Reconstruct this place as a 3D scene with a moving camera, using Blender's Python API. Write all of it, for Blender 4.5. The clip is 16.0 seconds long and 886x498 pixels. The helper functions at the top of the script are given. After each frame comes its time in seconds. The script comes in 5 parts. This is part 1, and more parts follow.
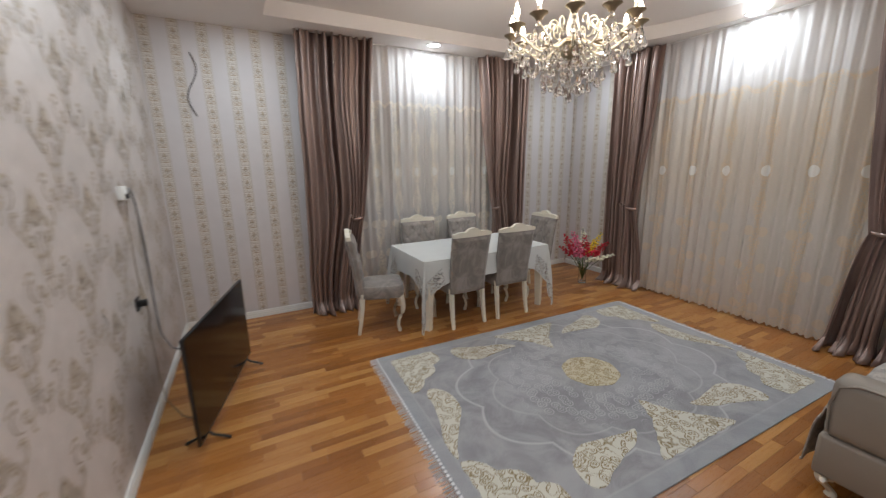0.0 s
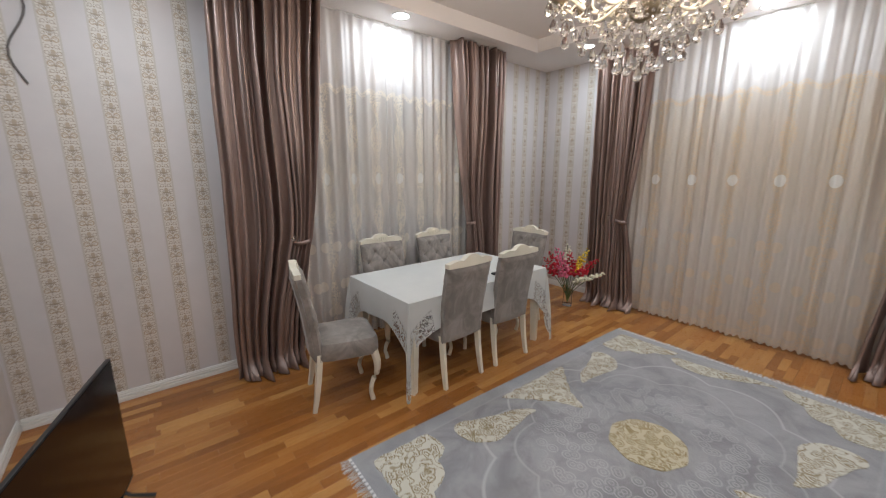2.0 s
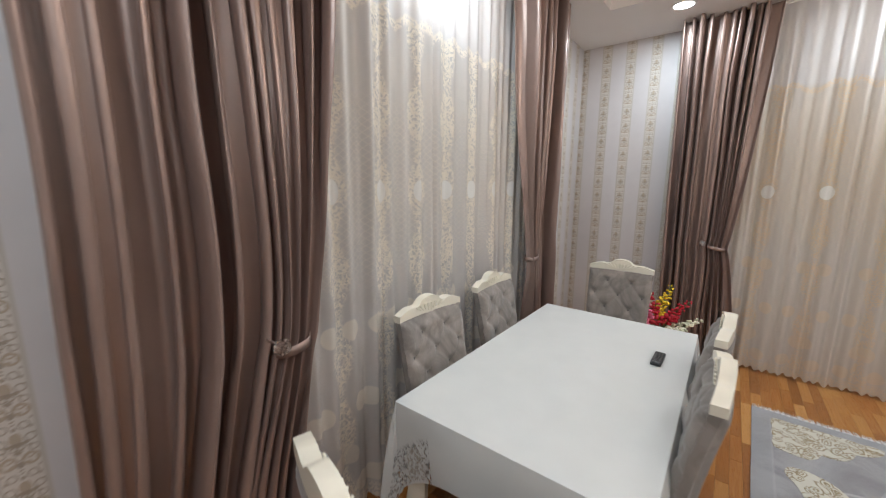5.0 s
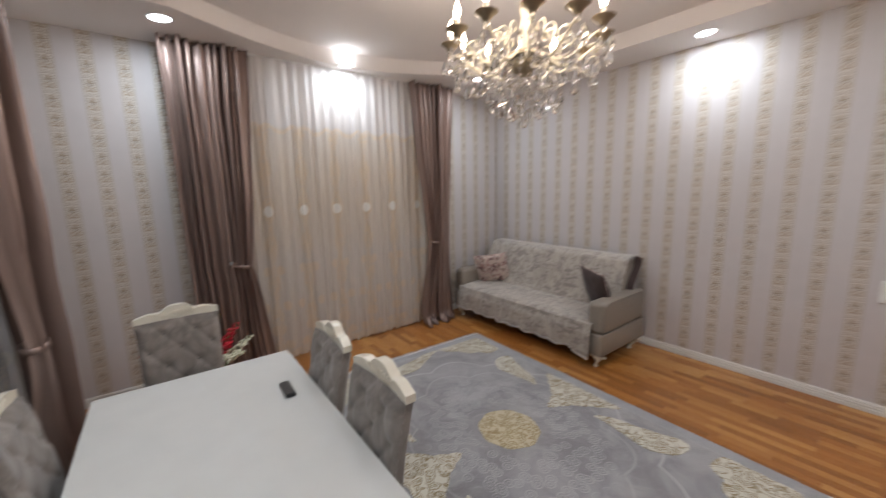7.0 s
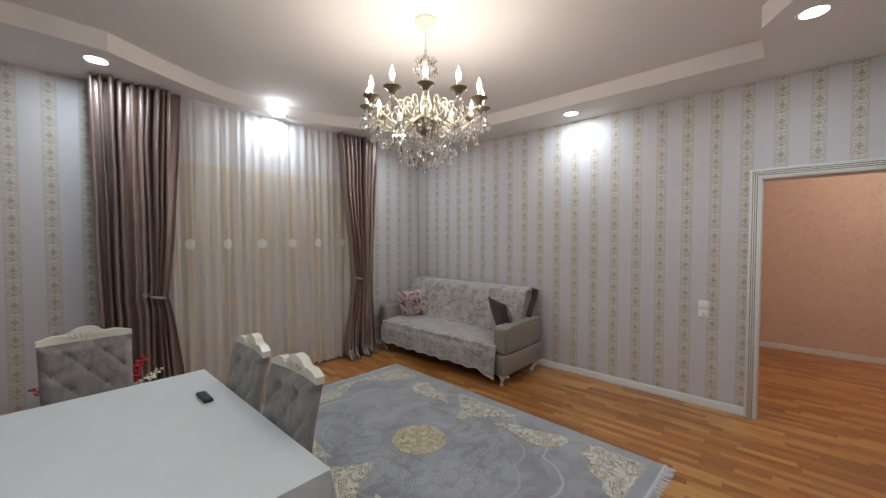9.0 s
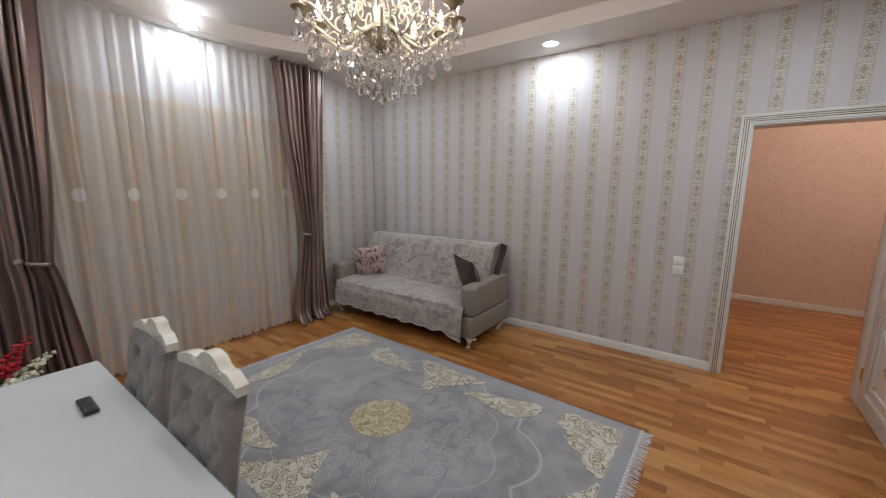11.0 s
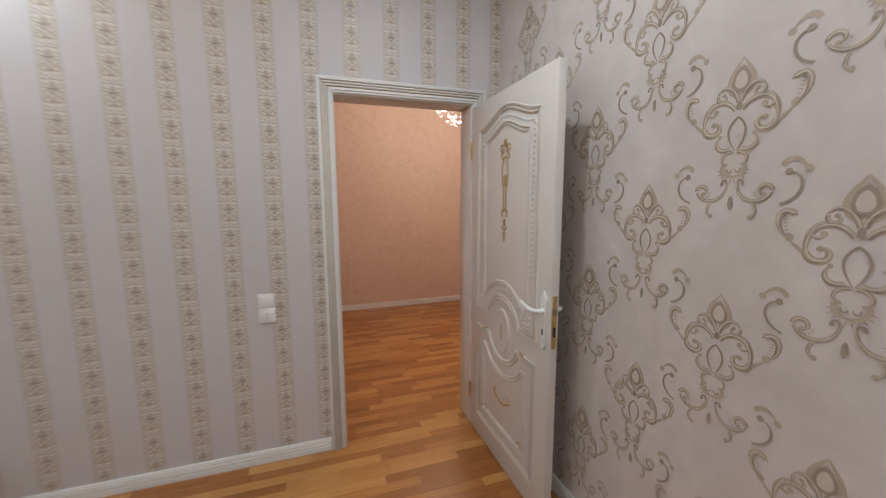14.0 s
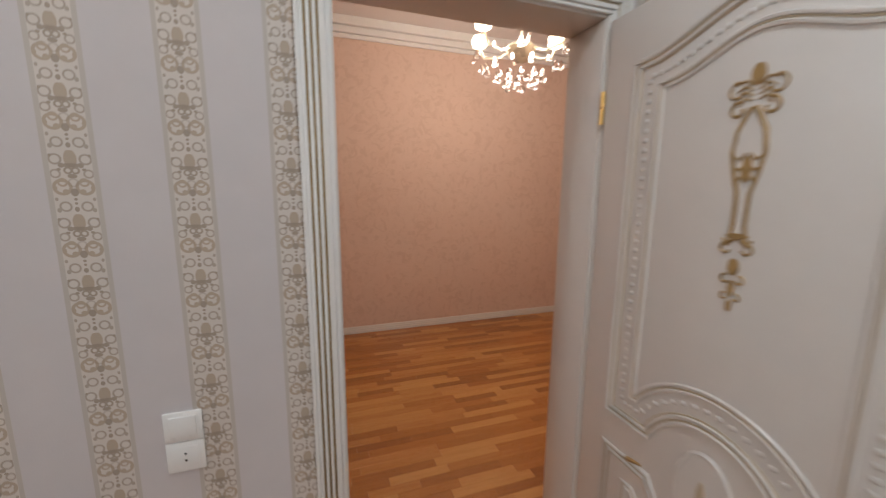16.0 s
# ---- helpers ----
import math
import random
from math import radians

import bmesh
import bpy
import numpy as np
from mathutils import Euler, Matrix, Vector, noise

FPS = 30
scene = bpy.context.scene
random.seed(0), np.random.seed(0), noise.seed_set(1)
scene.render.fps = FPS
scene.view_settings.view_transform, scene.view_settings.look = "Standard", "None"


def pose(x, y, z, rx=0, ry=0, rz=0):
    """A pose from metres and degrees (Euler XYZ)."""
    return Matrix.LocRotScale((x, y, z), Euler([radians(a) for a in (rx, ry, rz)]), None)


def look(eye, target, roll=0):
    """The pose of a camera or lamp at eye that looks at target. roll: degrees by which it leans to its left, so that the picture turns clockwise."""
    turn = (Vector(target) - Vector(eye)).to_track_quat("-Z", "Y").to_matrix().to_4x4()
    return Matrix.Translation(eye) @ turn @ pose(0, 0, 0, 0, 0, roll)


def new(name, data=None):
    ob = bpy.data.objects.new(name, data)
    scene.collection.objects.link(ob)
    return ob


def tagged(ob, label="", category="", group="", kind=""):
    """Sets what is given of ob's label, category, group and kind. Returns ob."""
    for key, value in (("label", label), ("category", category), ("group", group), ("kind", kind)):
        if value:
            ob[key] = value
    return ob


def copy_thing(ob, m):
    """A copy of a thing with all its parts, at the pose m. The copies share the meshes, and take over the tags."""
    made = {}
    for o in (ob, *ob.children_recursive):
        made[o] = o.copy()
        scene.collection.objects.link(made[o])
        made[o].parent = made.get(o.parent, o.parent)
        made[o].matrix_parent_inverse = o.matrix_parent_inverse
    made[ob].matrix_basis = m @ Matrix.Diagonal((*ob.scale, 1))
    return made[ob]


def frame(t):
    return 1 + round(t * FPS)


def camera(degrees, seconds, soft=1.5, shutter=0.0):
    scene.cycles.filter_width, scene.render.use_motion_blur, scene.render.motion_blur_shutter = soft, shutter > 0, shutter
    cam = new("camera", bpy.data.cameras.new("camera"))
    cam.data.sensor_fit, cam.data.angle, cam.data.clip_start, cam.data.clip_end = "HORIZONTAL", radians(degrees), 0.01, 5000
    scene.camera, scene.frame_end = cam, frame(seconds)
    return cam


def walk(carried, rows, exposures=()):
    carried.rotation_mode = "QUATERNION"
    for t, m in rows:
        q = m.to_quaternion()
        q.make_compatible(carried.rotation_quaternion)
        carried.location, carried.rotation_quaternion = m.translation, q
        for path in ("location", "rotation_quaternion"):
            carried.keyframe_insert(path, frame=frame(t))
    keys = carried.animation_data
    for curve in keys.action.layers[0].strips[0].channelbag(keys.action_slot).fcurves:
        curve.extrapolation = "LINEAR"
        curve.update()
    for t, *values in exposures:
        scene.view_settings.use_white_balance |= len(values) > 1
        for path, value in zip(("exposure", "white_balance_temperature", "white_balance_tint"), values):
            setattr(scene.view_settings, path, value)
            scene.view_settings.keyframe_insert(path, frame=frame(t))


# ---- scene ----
cam = camera(100.2, 16.0, soft=1.1, shutter=0.5)
PATH = [
    (0, (0.696, 0.421, 1.645), (1.605, 2.147, 1.202), -0.8),
    (0.5, (0.867, 0.718, 1.642), (1.88, 2.385, 1.201), -1.0),
    (1, (0.828, 0.942, 1.64), (1.872, 2.593, 1.21), -0.7),
    (1.5, (0.737, 1.215, 1.64), (1.903, 2.787, 1.226), -0.2),
    (2, (0.786, 1.517, 1.622), (2.026, 3.034, 1.218), -0.1),
    (2.5, (0.888, 1.891, 1.628), (2.141, 3.397, 1.223), -0.1),
    (3, (0.93, 2.189, 1.65), (2.187, 3.692, 1.249), -0.2),
    (3.2, (0.945, 2.316, 1.656), (2.225, 3.798, 1.252), -0.1),
    (5.3, (1.254, 3.64, 1.589), (2.888, 4.74, 1.242), 0.4),
    (5.5, (1.323, 3.736, 1.581), (3.015, 4.744, 1.232), 0.5),
    (6, (1.466, 3.844, 1.601), (3.358, 4.391, 1.253), -0.3),
    (6.5, (1.395, 3.941, 1.674), (3.312, 3.509, 1.304), -1.0),
    (7, (1.321, 4.085, 1.732), (2.894, 2.892, 1.41), -1.2),
    (7.5, (1.174, 4.181, 1.763), (2.608, 2.794, 1.621), -1.1),
    (8, (0.965, 4.252, 1.733), (2.374, 2.833, 1.71), -1.0),
    (8.5, (0.838, 4.257, 1.653), (2.245, 2.836, 1.648), -0.7),
    (9, (0.898, 4.267, 1.61), (2.246, 2.79, 1.549), -0.0),
    (9.2, (0.966, 4.271, 1.598), (2.271, 2.76, 1.471), 0.3),
    (11.3, (1.244, 3.838, 1.621), (2.394, 2.235, 1.293), 0.3),
    (11.5, (1.24, 3.754, 1.606), (2.418, 2.166, 1.305), 0.0),
    (12, (1.293, 3.511, 1.551), (2.425, 1.881, 1.308), 0.8),
    (12.2, (1.296, 3.423, 1.553), (2.232, 1.674, 1.304), 0.8),
    (12.5, (1.293, 3.228, 1.554), (1.703, 1.289, 1.292), 0.4),
    (13, (1.206, 2.857, 1.538), (1.12, 0.874, 1.292), 0.2),
    (13.5, (1.151, 2.557, 1.529), (0.881, 0.591, 1.281), 0.0),
    (14, (1.133, 2.235, 1.533), (0.503, 0.356, 1.269), -0.2),
    (14.5, (1.049, 1.95, 1.53), (0.281, 0.124, 1.258), -0.3),
    (15, (0.967, 1.626, 1.577), (0.187, -0.19, 1.272), -0.4),
    (15.5, (0.99, 1.319, 1.611), (0.26, -0.511, 1.263), -0.2),
    (16, (1.082, 1.039, 1.58), (0.444, -0.83, 1.261), 0.5),
]
walk(cam, [(t, look(eye, target, roll)) for t, eye, target, roll in PATH],
     exposures=[(0, 0.62, 6450, 10), (0.5, 0.72, 6450, 10), (3.0, 0.74, 6550, 12), (5.5, 0.97, 6500, 10), (6.5, 0.66, 6650, 14), (7.5, 0.40, 6500, 13), (8.0, 0.34, 6300, 10), (9.2, 0.34, 6250, 9), (11.5, 0.38, 6400, 12), (13.0, 0.54, 6450, 11), (14.5, 0.54, 6450, 11), (16.0, 0.50, 6450, 11)])

# ---- world and light ----
world = bpy.data.worlds.new("world")
scene.world = world
world.use_nodes = True
_sky = world.node_tree.nodes.new("ShaderNodeTexSky")
_sky.sky_type, _sky.sun_disc, _sky.sun_elevation = "NISHITA", False, radians(22.0)
_sky.sun_rotation = radians(180)
world.node_tree.links.new(_sky.outputs[0], world.node_tree.nodes["Background"].inputs[0])
world.node_tree.nodes["Background"].inputs[1].default_value = 0.05

X1, Y1, SOFFIT, CEIL = 5.37, 4.86, 2.97, 3.11
SPOTS = [(0.78, 1.08), (4.80, 3.93), (5.04, 2.43), (2.63, 0.29), (2.78, 4.53), (0.82, 3.98), (4.66, 0.98), (0.34, 2.43)]
CHX, CHY = 2.748, 2.42
SPOT_WATTS, BULB_WATTS, FAR_WATTS = 6.6, 1.32, 36.0


def lamp(name, kind, watts, colour, where, size=0.05, spread=None):
    data = bpy.data.lights.new(name, kind)
    data.energy, data.color = watts, colour
    if kind == "AREA":
        data.shape, data.size = "DISK", size
        if spread:
            data.spread = radians(spread)
    else:
        data.shadow_soft_size = size
    ob = new(name, data)
    ob.location = where
    return ob


for sx, sy in SPOTS:
    lamp("downlight_glow", "AREA", SPOT_WATTS, (0.80, 0.92, 1.0), (sx, sy, SOFFIT - 0.012), 0.10)
for k in range(12):
    a = radians(15 + 30 * k)
    lamp("candle_glow", "POINT", BULB_WATTS, (1.0, 0.925, 0.88), (CHX + 0.40 * math.cos(a), CHY + 0.40 * math.sin(a), 2.59), 0.025)
lamp("far_room_glow", "POINT", FAR_WATTS, (1.0, 0.885, 0.79), (-0.31, -1.40, 2.52), 0.25)


# ---- node arithmetic ----
class Val:
    """A number in a shader tree, with plain arithmetic."""

    def __init__(self, tree, sock):
        self.tree, self.sock = tree, sock

    def op(self, kind, *others):
        node = self.tree.nodes.new("ShaderNodeMath")
        node.operation = kind
        for n, o in enumerate((self, *others)):
            if isinstance(o, Val):
                self.tree.links.new(o.sock, node.inputs[n])
            else:
                node.inputs[n].default_value = o
        return Val(self.tree, node.outputs[0])

    def __add__(self, o): return self.op("ADD", o)
    def __radd__(self, o): return self.op("ADD", o)
    def __sub__(self, o): return self.op("SUBTRACT", o)
    def __mul__(self, o): return self.op("MULTIPLY", o)
    def __rmul__(self, o): return self.op("MULTIPLY", o)
    def __truediv__(self, o): return self.op("DIVIDE", o)
    def __rsub__(self, o): return (self * -1.0) + o
    def abs(self): return self.op("ABSOLUTE")
    def fract(self): return self.op("FRACT")
    def sqrt(self): return self.op("SQRT")
    def max(self, o): return self.op("MAXIMUM", o)
    def min(self, o): return self.op("MINIMUM", o)
    def sin(self): return self.op("SINE")
    def less(self, o, soft):
        """1 where this is below o, fading over soft."""
        node = self.tree.nodes.new("ShaderNodeMapRange")
        node.interpolation_type = "SMOOTHSTEP"
        self.tree.links.new(self.sock, node.inputs[0])
        node.inputs[1].default_value, node.inputs[2].default_value = o - soft, o + soft
        node.inputs[3].default_value, node.inputs[4].default_value = 1.0, 0.0
        return Val(self.tree, node.outputs[0])


def blank(name):
    m = bpy.data.materials.new(name)
    m.use_nodes = True
    t = m.node_tree
    b = t.nodes["Principled BSDF"]
    tc = t.nodes.new("ShaderNodeTexCoord")
    return m, t, b, tc


def xyz(t, sock):
    n = t.nodes.new("ShaderNodeSeparateXYZ")
    t.links.new(sock, n.inputs[0])
    return [Val(t, o) for o in n.outputs]


def noise_tex(t, sock, scale, detail=3.0, rough=0.5, distort=0.0, stretch=None):
    if stretch:
        mp = t.nodes.new("ShaderNodeMapping")
        t.links.new(sock, mp.inputs[0])
        mp.inputs["Scale"].default_value = stretch
        sock = mp.outputs[0]
    n = t.nodes.new("ShaderNodeTexNoise")
    t.links.new(sock, n.inputs["Vector"])
    n.inputs["Scale"].default_value, n.inputs["Detail"].default_value = scale, detail
    n.inputs["Roughness"].default_value, n.inputs["Distortion"].default_value = rough, distort
    return Val(t, n.outputs[0])


def mix(t, fac, a, b):
    n = t.nodes.new("ShaderNodeMix")
    n.data_type = "RGBA"
    for sock, v in ((n.inputs[0], fac), (n.inputs[6], a), (n.inputs[7], b)):
        if isinstance(v, Val):
            t.links.new(v.sock, sock)
        elif isinstance(v, bpy.types.NodeSocket):
            t.links.new(v, sock)
        elif isinstance(v, tuple):
            sock.default_value = (*v, 1.0)
        else:
            sock.default_value = v
    return n.outputs[2]


def bump(t, b, height, strength=0.2, dist=0.002):
    n = t.nodes.new("ShaderNodeBump")
    n.inputs["Strength"].default_value, n.inputs["Distance"].default_value = strength, dist
    t.links.new(height.sock, n.inputs["Height"])
    t.links.new(n.outputs[0], b.inputs["Normal"])


def simple(name, colour, rough=0.5, metal=0.0, vary=0.12, scale=14.0, bumpy=0.06, coat=0.0, sheen=0.0, fine=160.0):
    """A surface with grain at two scales."""
    m, t, b, tc = blank(name)
    big = noise_tex(t, tc.outputs["Object"], scale, 4)
    small = noise_tex(t, tc.outputs["Object"], fine, 2)
    dark = tuple(c * (1 - vary) for c in colour)
    light = tuple(min(1, c * (1 + vary)) for c in colour)
    t.links.new(mix(t, big * 0.7 + small * 0.3, dark, light), b.inputs["Base Color"])
    t.links.new((big * 0.2 + (rough - 0.1)).sock, b.inputs["Roughness"])
    b.inputs["Metallic"].default_value, b.inputs["Coat Weight"].default_value, b.inputs["Sheen Weight"].default_value = metal, coat, sheen
    bump(t, b, small, bumpy)
    return m


def ell(a, v, a0, v0, rx, ry, soft=0.12):
    p, q = (a - a0) / rx, (v - v0) / ry
    return (p * p + q * q).sqrt().less(1.0, soft)


def ring(a, v, a0, v0, r, w, soft=0.0012, squash=1.0):
    p, q = a - a0, (v - v0) / squash
    return ((p * p + q * q).sqrt() - r).abs().less(w, soft)


def stripe_paper(name, axis, start):
    """Pale paper with damask ribbons."""
    m, t, b, tc = blank(name)
    c = xyz(t, tc.outputs["Object"])
    per, hp = 0.2225, 0.138
    d = ((((c[axis] - start) / per + 0.5).fract() - 0.5) * per).abs()
    v = ((c[2] / hp).fract() - 0.5) * hp
    big = noise_tex(t, tc.outputs["Object"], 9, 4, 0.6)
    small = noise_tex(t, tc.outputs["Object"], 220, 2)
    base = mix(t, big, (0.555, 0.525, 0.53), (0.61, 0.58, 0.58))
    ribbon = d.less(0.047, 0.0012)
    inner = d.less(0.0375, 0.001)
    tan = ell(d, v, 0, 0.051, 0.0115, 0.020)
    tan = tan.max(ring(d, v, 0.019, 0.0005, 0.0075, 0.0020)).max(ell(d, v, 0.033, -0.012, 0.004, 0.006))
    tan = tan.max(ring(d, v, 0.020, -0.010, 0.0145, 0.0032))
    tan = tan.max(ell(d, v, 0.0145, -0.020, 0.0062, 0.006))
    grey = ell(d, v, 0, 0.037, 0.020, 0.0046).max(ell(d, v, 0.017, 0.037, 0.0055, 0.0055)).max(ell(d, v, 0.034, 0.058, 0.003, 0.003)).max(ell(d, v, 0.022, 0.028, 0.004, 0.003))
    grey = grey.max(ring(d, v, 0.0065, 0.026, 0.006, 0.0020)).max(ell(d, v, 0, 0.014, 0.0085, 0.0050))
    grey = grey.max(ell(d, v, 0, -0.021, 0.007, 0.0085)).max(ell(d, v, 0, -0.036, 0.0033, 0.003)).max(ell(d, v, 0, -0.045, 0.003, 0.0028))
    grey = grey.max(ring(d, v, 0.0265, 0.050, 0.0100, 0.0020) * 0.85).max(ring(d, v, 0.029, 0.019, 0.0080, 0.0018) * 0.8)
    grey = grey.max(ring(d, v, 0.0, 0.000, 0.008, 0.0016) * 0.5)
    grey = grey.max(ring(d, v, 0.019, -0.052, 0.0095, 0.0019) * 0.85).max(ell(d, v, 0, -0.058, 0.0045, 0.0055)).max(ell(d, v, 0.031, -0.060, 0.004, 0.005) * 0.8).max(ell(d, v, 0.033, -0.036, 0.003, 0.004) * 0.8)
    col = mix(t, ribbon, base, (0.50, 0.462, 0.418))
    col = mix(t, inner, col, mix(t, big, (0.595, 0.553, 0.505), (0.64, 0.597, 0.55)))
    col = mix(t, inner * tan * 0.9, col, (0.42, 0.335, 0.25))
    col = mix(t, inner * grey * 0.9, col, (0.325, 0.265, 0.205))
    t.links.new(col, b.inputs["Base Color"])
    t.links.new((0.62 - ribbon * 0.16).sock, b.inputs["Roughness"])
    bump(t, b, small * 0.4 + ribbon * 0.5 + tan * inner * 0.6 + grey * inner * 0.6, 0.25, 0.0012)
    return m


def damask_paper(name):
    """Mottled beige paper, the ground of the damask wall."""
    m, t, b, tc = blank(name)
    big = noise_tex(t, tc.outputs["Object"], 5, 5, 0.6, 0.5)
    cloud = noise_tex(t, tc.outputs["Object"], 14, 4, 0.6)
    small = noise_tex(t, tc.outputs["Object"], 160, 2)
    col = mix(t, big.less(0.5, 0.2), (0.655, 0.60, 0.575), (0.585, 0.53, 0.50))
    col = mix(t, cloud * 0.35, col, (0.47, 0.42, 0.385))
    t.links.new(col, b.inputs["Base Color"])
    b.inputs["Roughness"].default_value = 0.55
    bump(t, b, small * 0.5 + cloud, 0.25, 0.0015)
    return m


def wood_floor(name, island):
    """Oiled oak strips, each of its own tone."""
    m, t, b, tc = blank(name)
    if island:
        src = t.nodes.new("ShaderNodeNewGeometry").outputs["Random Per Island"]
    else:
        src = t.nodes.new("ShaderNodeObjectInfo").outputs["Random"]
    rnd = Val(t, src)
    geo = t.nodes.new("ShaderNodeNewGeometry")
    off = t.nodes.new("ShaderNodeVectorMath")
    off.operation = "ADD"
    comb = t.nodes.new("ShaderNodeCombineXYZ")
    t.links.new((rnd * 37.0).sock, comb.inputs[0])
    t.links.new((rnd * 91.0).sock, comb.inputs[1])
    t.links.new(geo.outputs["Position"], off.inputs[0])
    t.links.new(comb.outputs[0], off.inputs[1])
    grain = noise_tex(t, off.outputs[0], 3.0, 6, 0.65, 0.6, (1.6, 26, 10))
    fine = noise_tex(t, off.outputs[0], 9.0, 3, 0.6, 0.0, (2, 60, 10))
    ramp = t.nodes.new("ShaderNodeValToRGB")
    ramp.color_ramp.elements[0].color, ramp.color_ramp.elements[1].color = (0.22, 0.075, 0.016, 1), (0.62, 0.33, 0.105, 1)
    e = ramp.color_ramp.elements.new(0.5)
    e.color = (0.40, 0.150, 0.030, 1)
    t.links.new((rnd * 0.77 + grain * 0.7 - 0.21).sock, ramp.inputs[0])
    col = mix(t, fine * 0.45, ramp.outputs[0], (0.24, 0.095, 0.025))
    t.links.new(col, b.inputs["Base Color"])
    t.links.new((fine * 0.14 + 0.22).sock, b.inputs["Roughness"])
    b.inputs["Coat Weight"].default_value, b.inputs["Coat Roughness"].default_value = 0.25, 0.18
    bump(t, b, fine, 0.06)
    return m


def satin(name, colour, rough, sheen=0.3, spec=0.5, metal=0.0):
    """Heavy satin or suede cloth with a woven grain and cloudy pile."""
    m, t, b, tc = blank(name)
    big = noise_tex(t, tc.outputs["Object"], 5, 4, 0.6)
    small = noise_tex(t, tc.outputs["Object"], 300, 2, 0.5, 0, (1, 1, 0.3))
    t.links.new(mix(t, big * 0.7 + small * 0.3, tuple(c * 0.78 for c in colour), tuple(c * 1.2 for c in colour)), b.inputs["Base Color"])
    t.links.new((small * 0.12 + rough).sock, b.inputs["Roughness"])
    b.inputs["Sheen Weight"].default_value, b.inputs["Specular IOR Level"].default_value, b.inputs["Metallic"].default_value = sheen, spec, metal
    bump(t, b, small + big * 0.4, 0.10)
    return m


def nap(name, colour):
    """Brushed suede whose pile lies light or dark in cloudy patches."""
    m, t, b, tc = blank(name)
    cloud = noise_tex(t, tc.outputs["Object"], 4.5, 5, 0.62, 1.2)
    swipe = noise_tex(t, tc.outputs["Object"], 7, 3, 0.5, 0.6, (2.2, 0.8, 0.6))
    fine = noise_tex(t, tc.outputs["Object"], 320, 2)
    col = mix(t, cloud.less(0.5, 0.14), tuple(c * 1.28 for c in colour), tuple(c * 0.74 for c in colour))
    col = mix(t, swipe.less(0.44, 0.10) * 0.45, col, tuple(c * 0.66 for c in colour))
    t.links.new(mix(t, fine * 0.2, col, tuple(c * 0.6 for c in colour)), b.inputs["Base Color"])
    b.inputs["Roughness"].default_value, b.inputs["Sheen Weight"].default_value = 0.75, 0.25
    bump(t, b, fine + cloud * 0.5, 0.14)
    return m


def sheer(name, axis, start, ground, thread, per=0.205, zo=1.56, wide=0.03):
    """Voile with embroidered lace from shoulder height downwards."""
    m, t, b, tc = blank(name)
    c = xyz(t, tc.outputs["Object"])
    d = ((((c[axis] - start) / per + 0.5).fract() - 0.5) * per).abs()
    z = c[2]
    n1 = noise_tex(t, tc.outputs["Object"], 30, 3, 0.55, 0.8)
    n2 = noise_tex(t, tc.outputs["Object"], 75, 2, 0.5)
    below = z.less(2.34, 0.03)
    edge = (z - 2.33 - (d * 30).sin() * 0.03).abs().less(0.022, 0.012)
    curl = (n1 - 0.5).abs().less(0.035, 0.02)
    body = (d - (z * 17.0).sin() * 0.018).less(0.036, 0.016)
    band = ((z - 1.75).abs()).less(0.5, 0.25) * 0.28
    lattice = ((d * 95.0 + z * 95.0).sin().abs().less(0.16, 0.08)).max((d * 95.0 - z * 95.0).sin().abs().less(0.16, 0.08)) * z.less(1.95, 0.1) * (1 - z.less(1.15, 0.1))
    lace = (below * (curl * body + body * n2.less(0.50, 0.04) * 0.6 + band + lattice * 0.35)).min(1.0)
    lace = lace.max(edge * n2.less(0.56, 0.05) * 0.8)
    oval = ell(d, z, 0.0, zo, wide, 0.054, 0.08)
    low = ell(d, z, 0.06, 0.95, 0.04, 0.05, 0.1).max(ell(d, z, 0.02, 0.33, 0.05, 0.055, 0.1)).max(ell(d, z, 0.09, 0.16, 0.045, 0.05, 0.1)).max(ell(d, z, 0.10, 0.58, 0.04, 0.05, 0.1)) * 0.65
    lace = lace.max(low).max(z.less(0.10, 0.02) * n2.less(0.55, 0.05) * 0.6)
    col = mix(t, lace, mix(t, below, (0.86, 0.83, 0.82), ground), thread)
    col = mix(t, oval, col, (0.92, 0.90, 0.86))
    t.links.new(col, b.inputs["Base Color"])
    b.inputs["Roughness"].default_value = 0.55
    trl = t.nodes.new("ShaderNodeBsdfTranslucent")
    t.links.new(col, trl.inputs[0])
    mx = t.nodes.new("ShaderNodeMixShader")
    mx.inputs[0].default_value = 0.35
    t.links.new(b.outputs[0], mx.inputs[1])
    t.links.new(trl.outputs[0], mx.inputs[2])
    tr = t.nodes.new("ShaderNodeBsdfTransparent")
    mx2 = t.nodes.new("ShaderNodeMixShader")
    t.links.new((0.80 - below * 0.04 + lace * 0.22 + oval * 0.2).min(0.98).sock, mx2.inputs[0])
    t.links.new(tr.outputs[0], mx2.inputs[1])
    t.links.new(mx.outputs[0], mx2.inputs[2])
    t.links.new(mx2.outputs[0], t.nodes["Material Output"].inputs[0])
    bump(t, b, lace, 0.3)
    return m


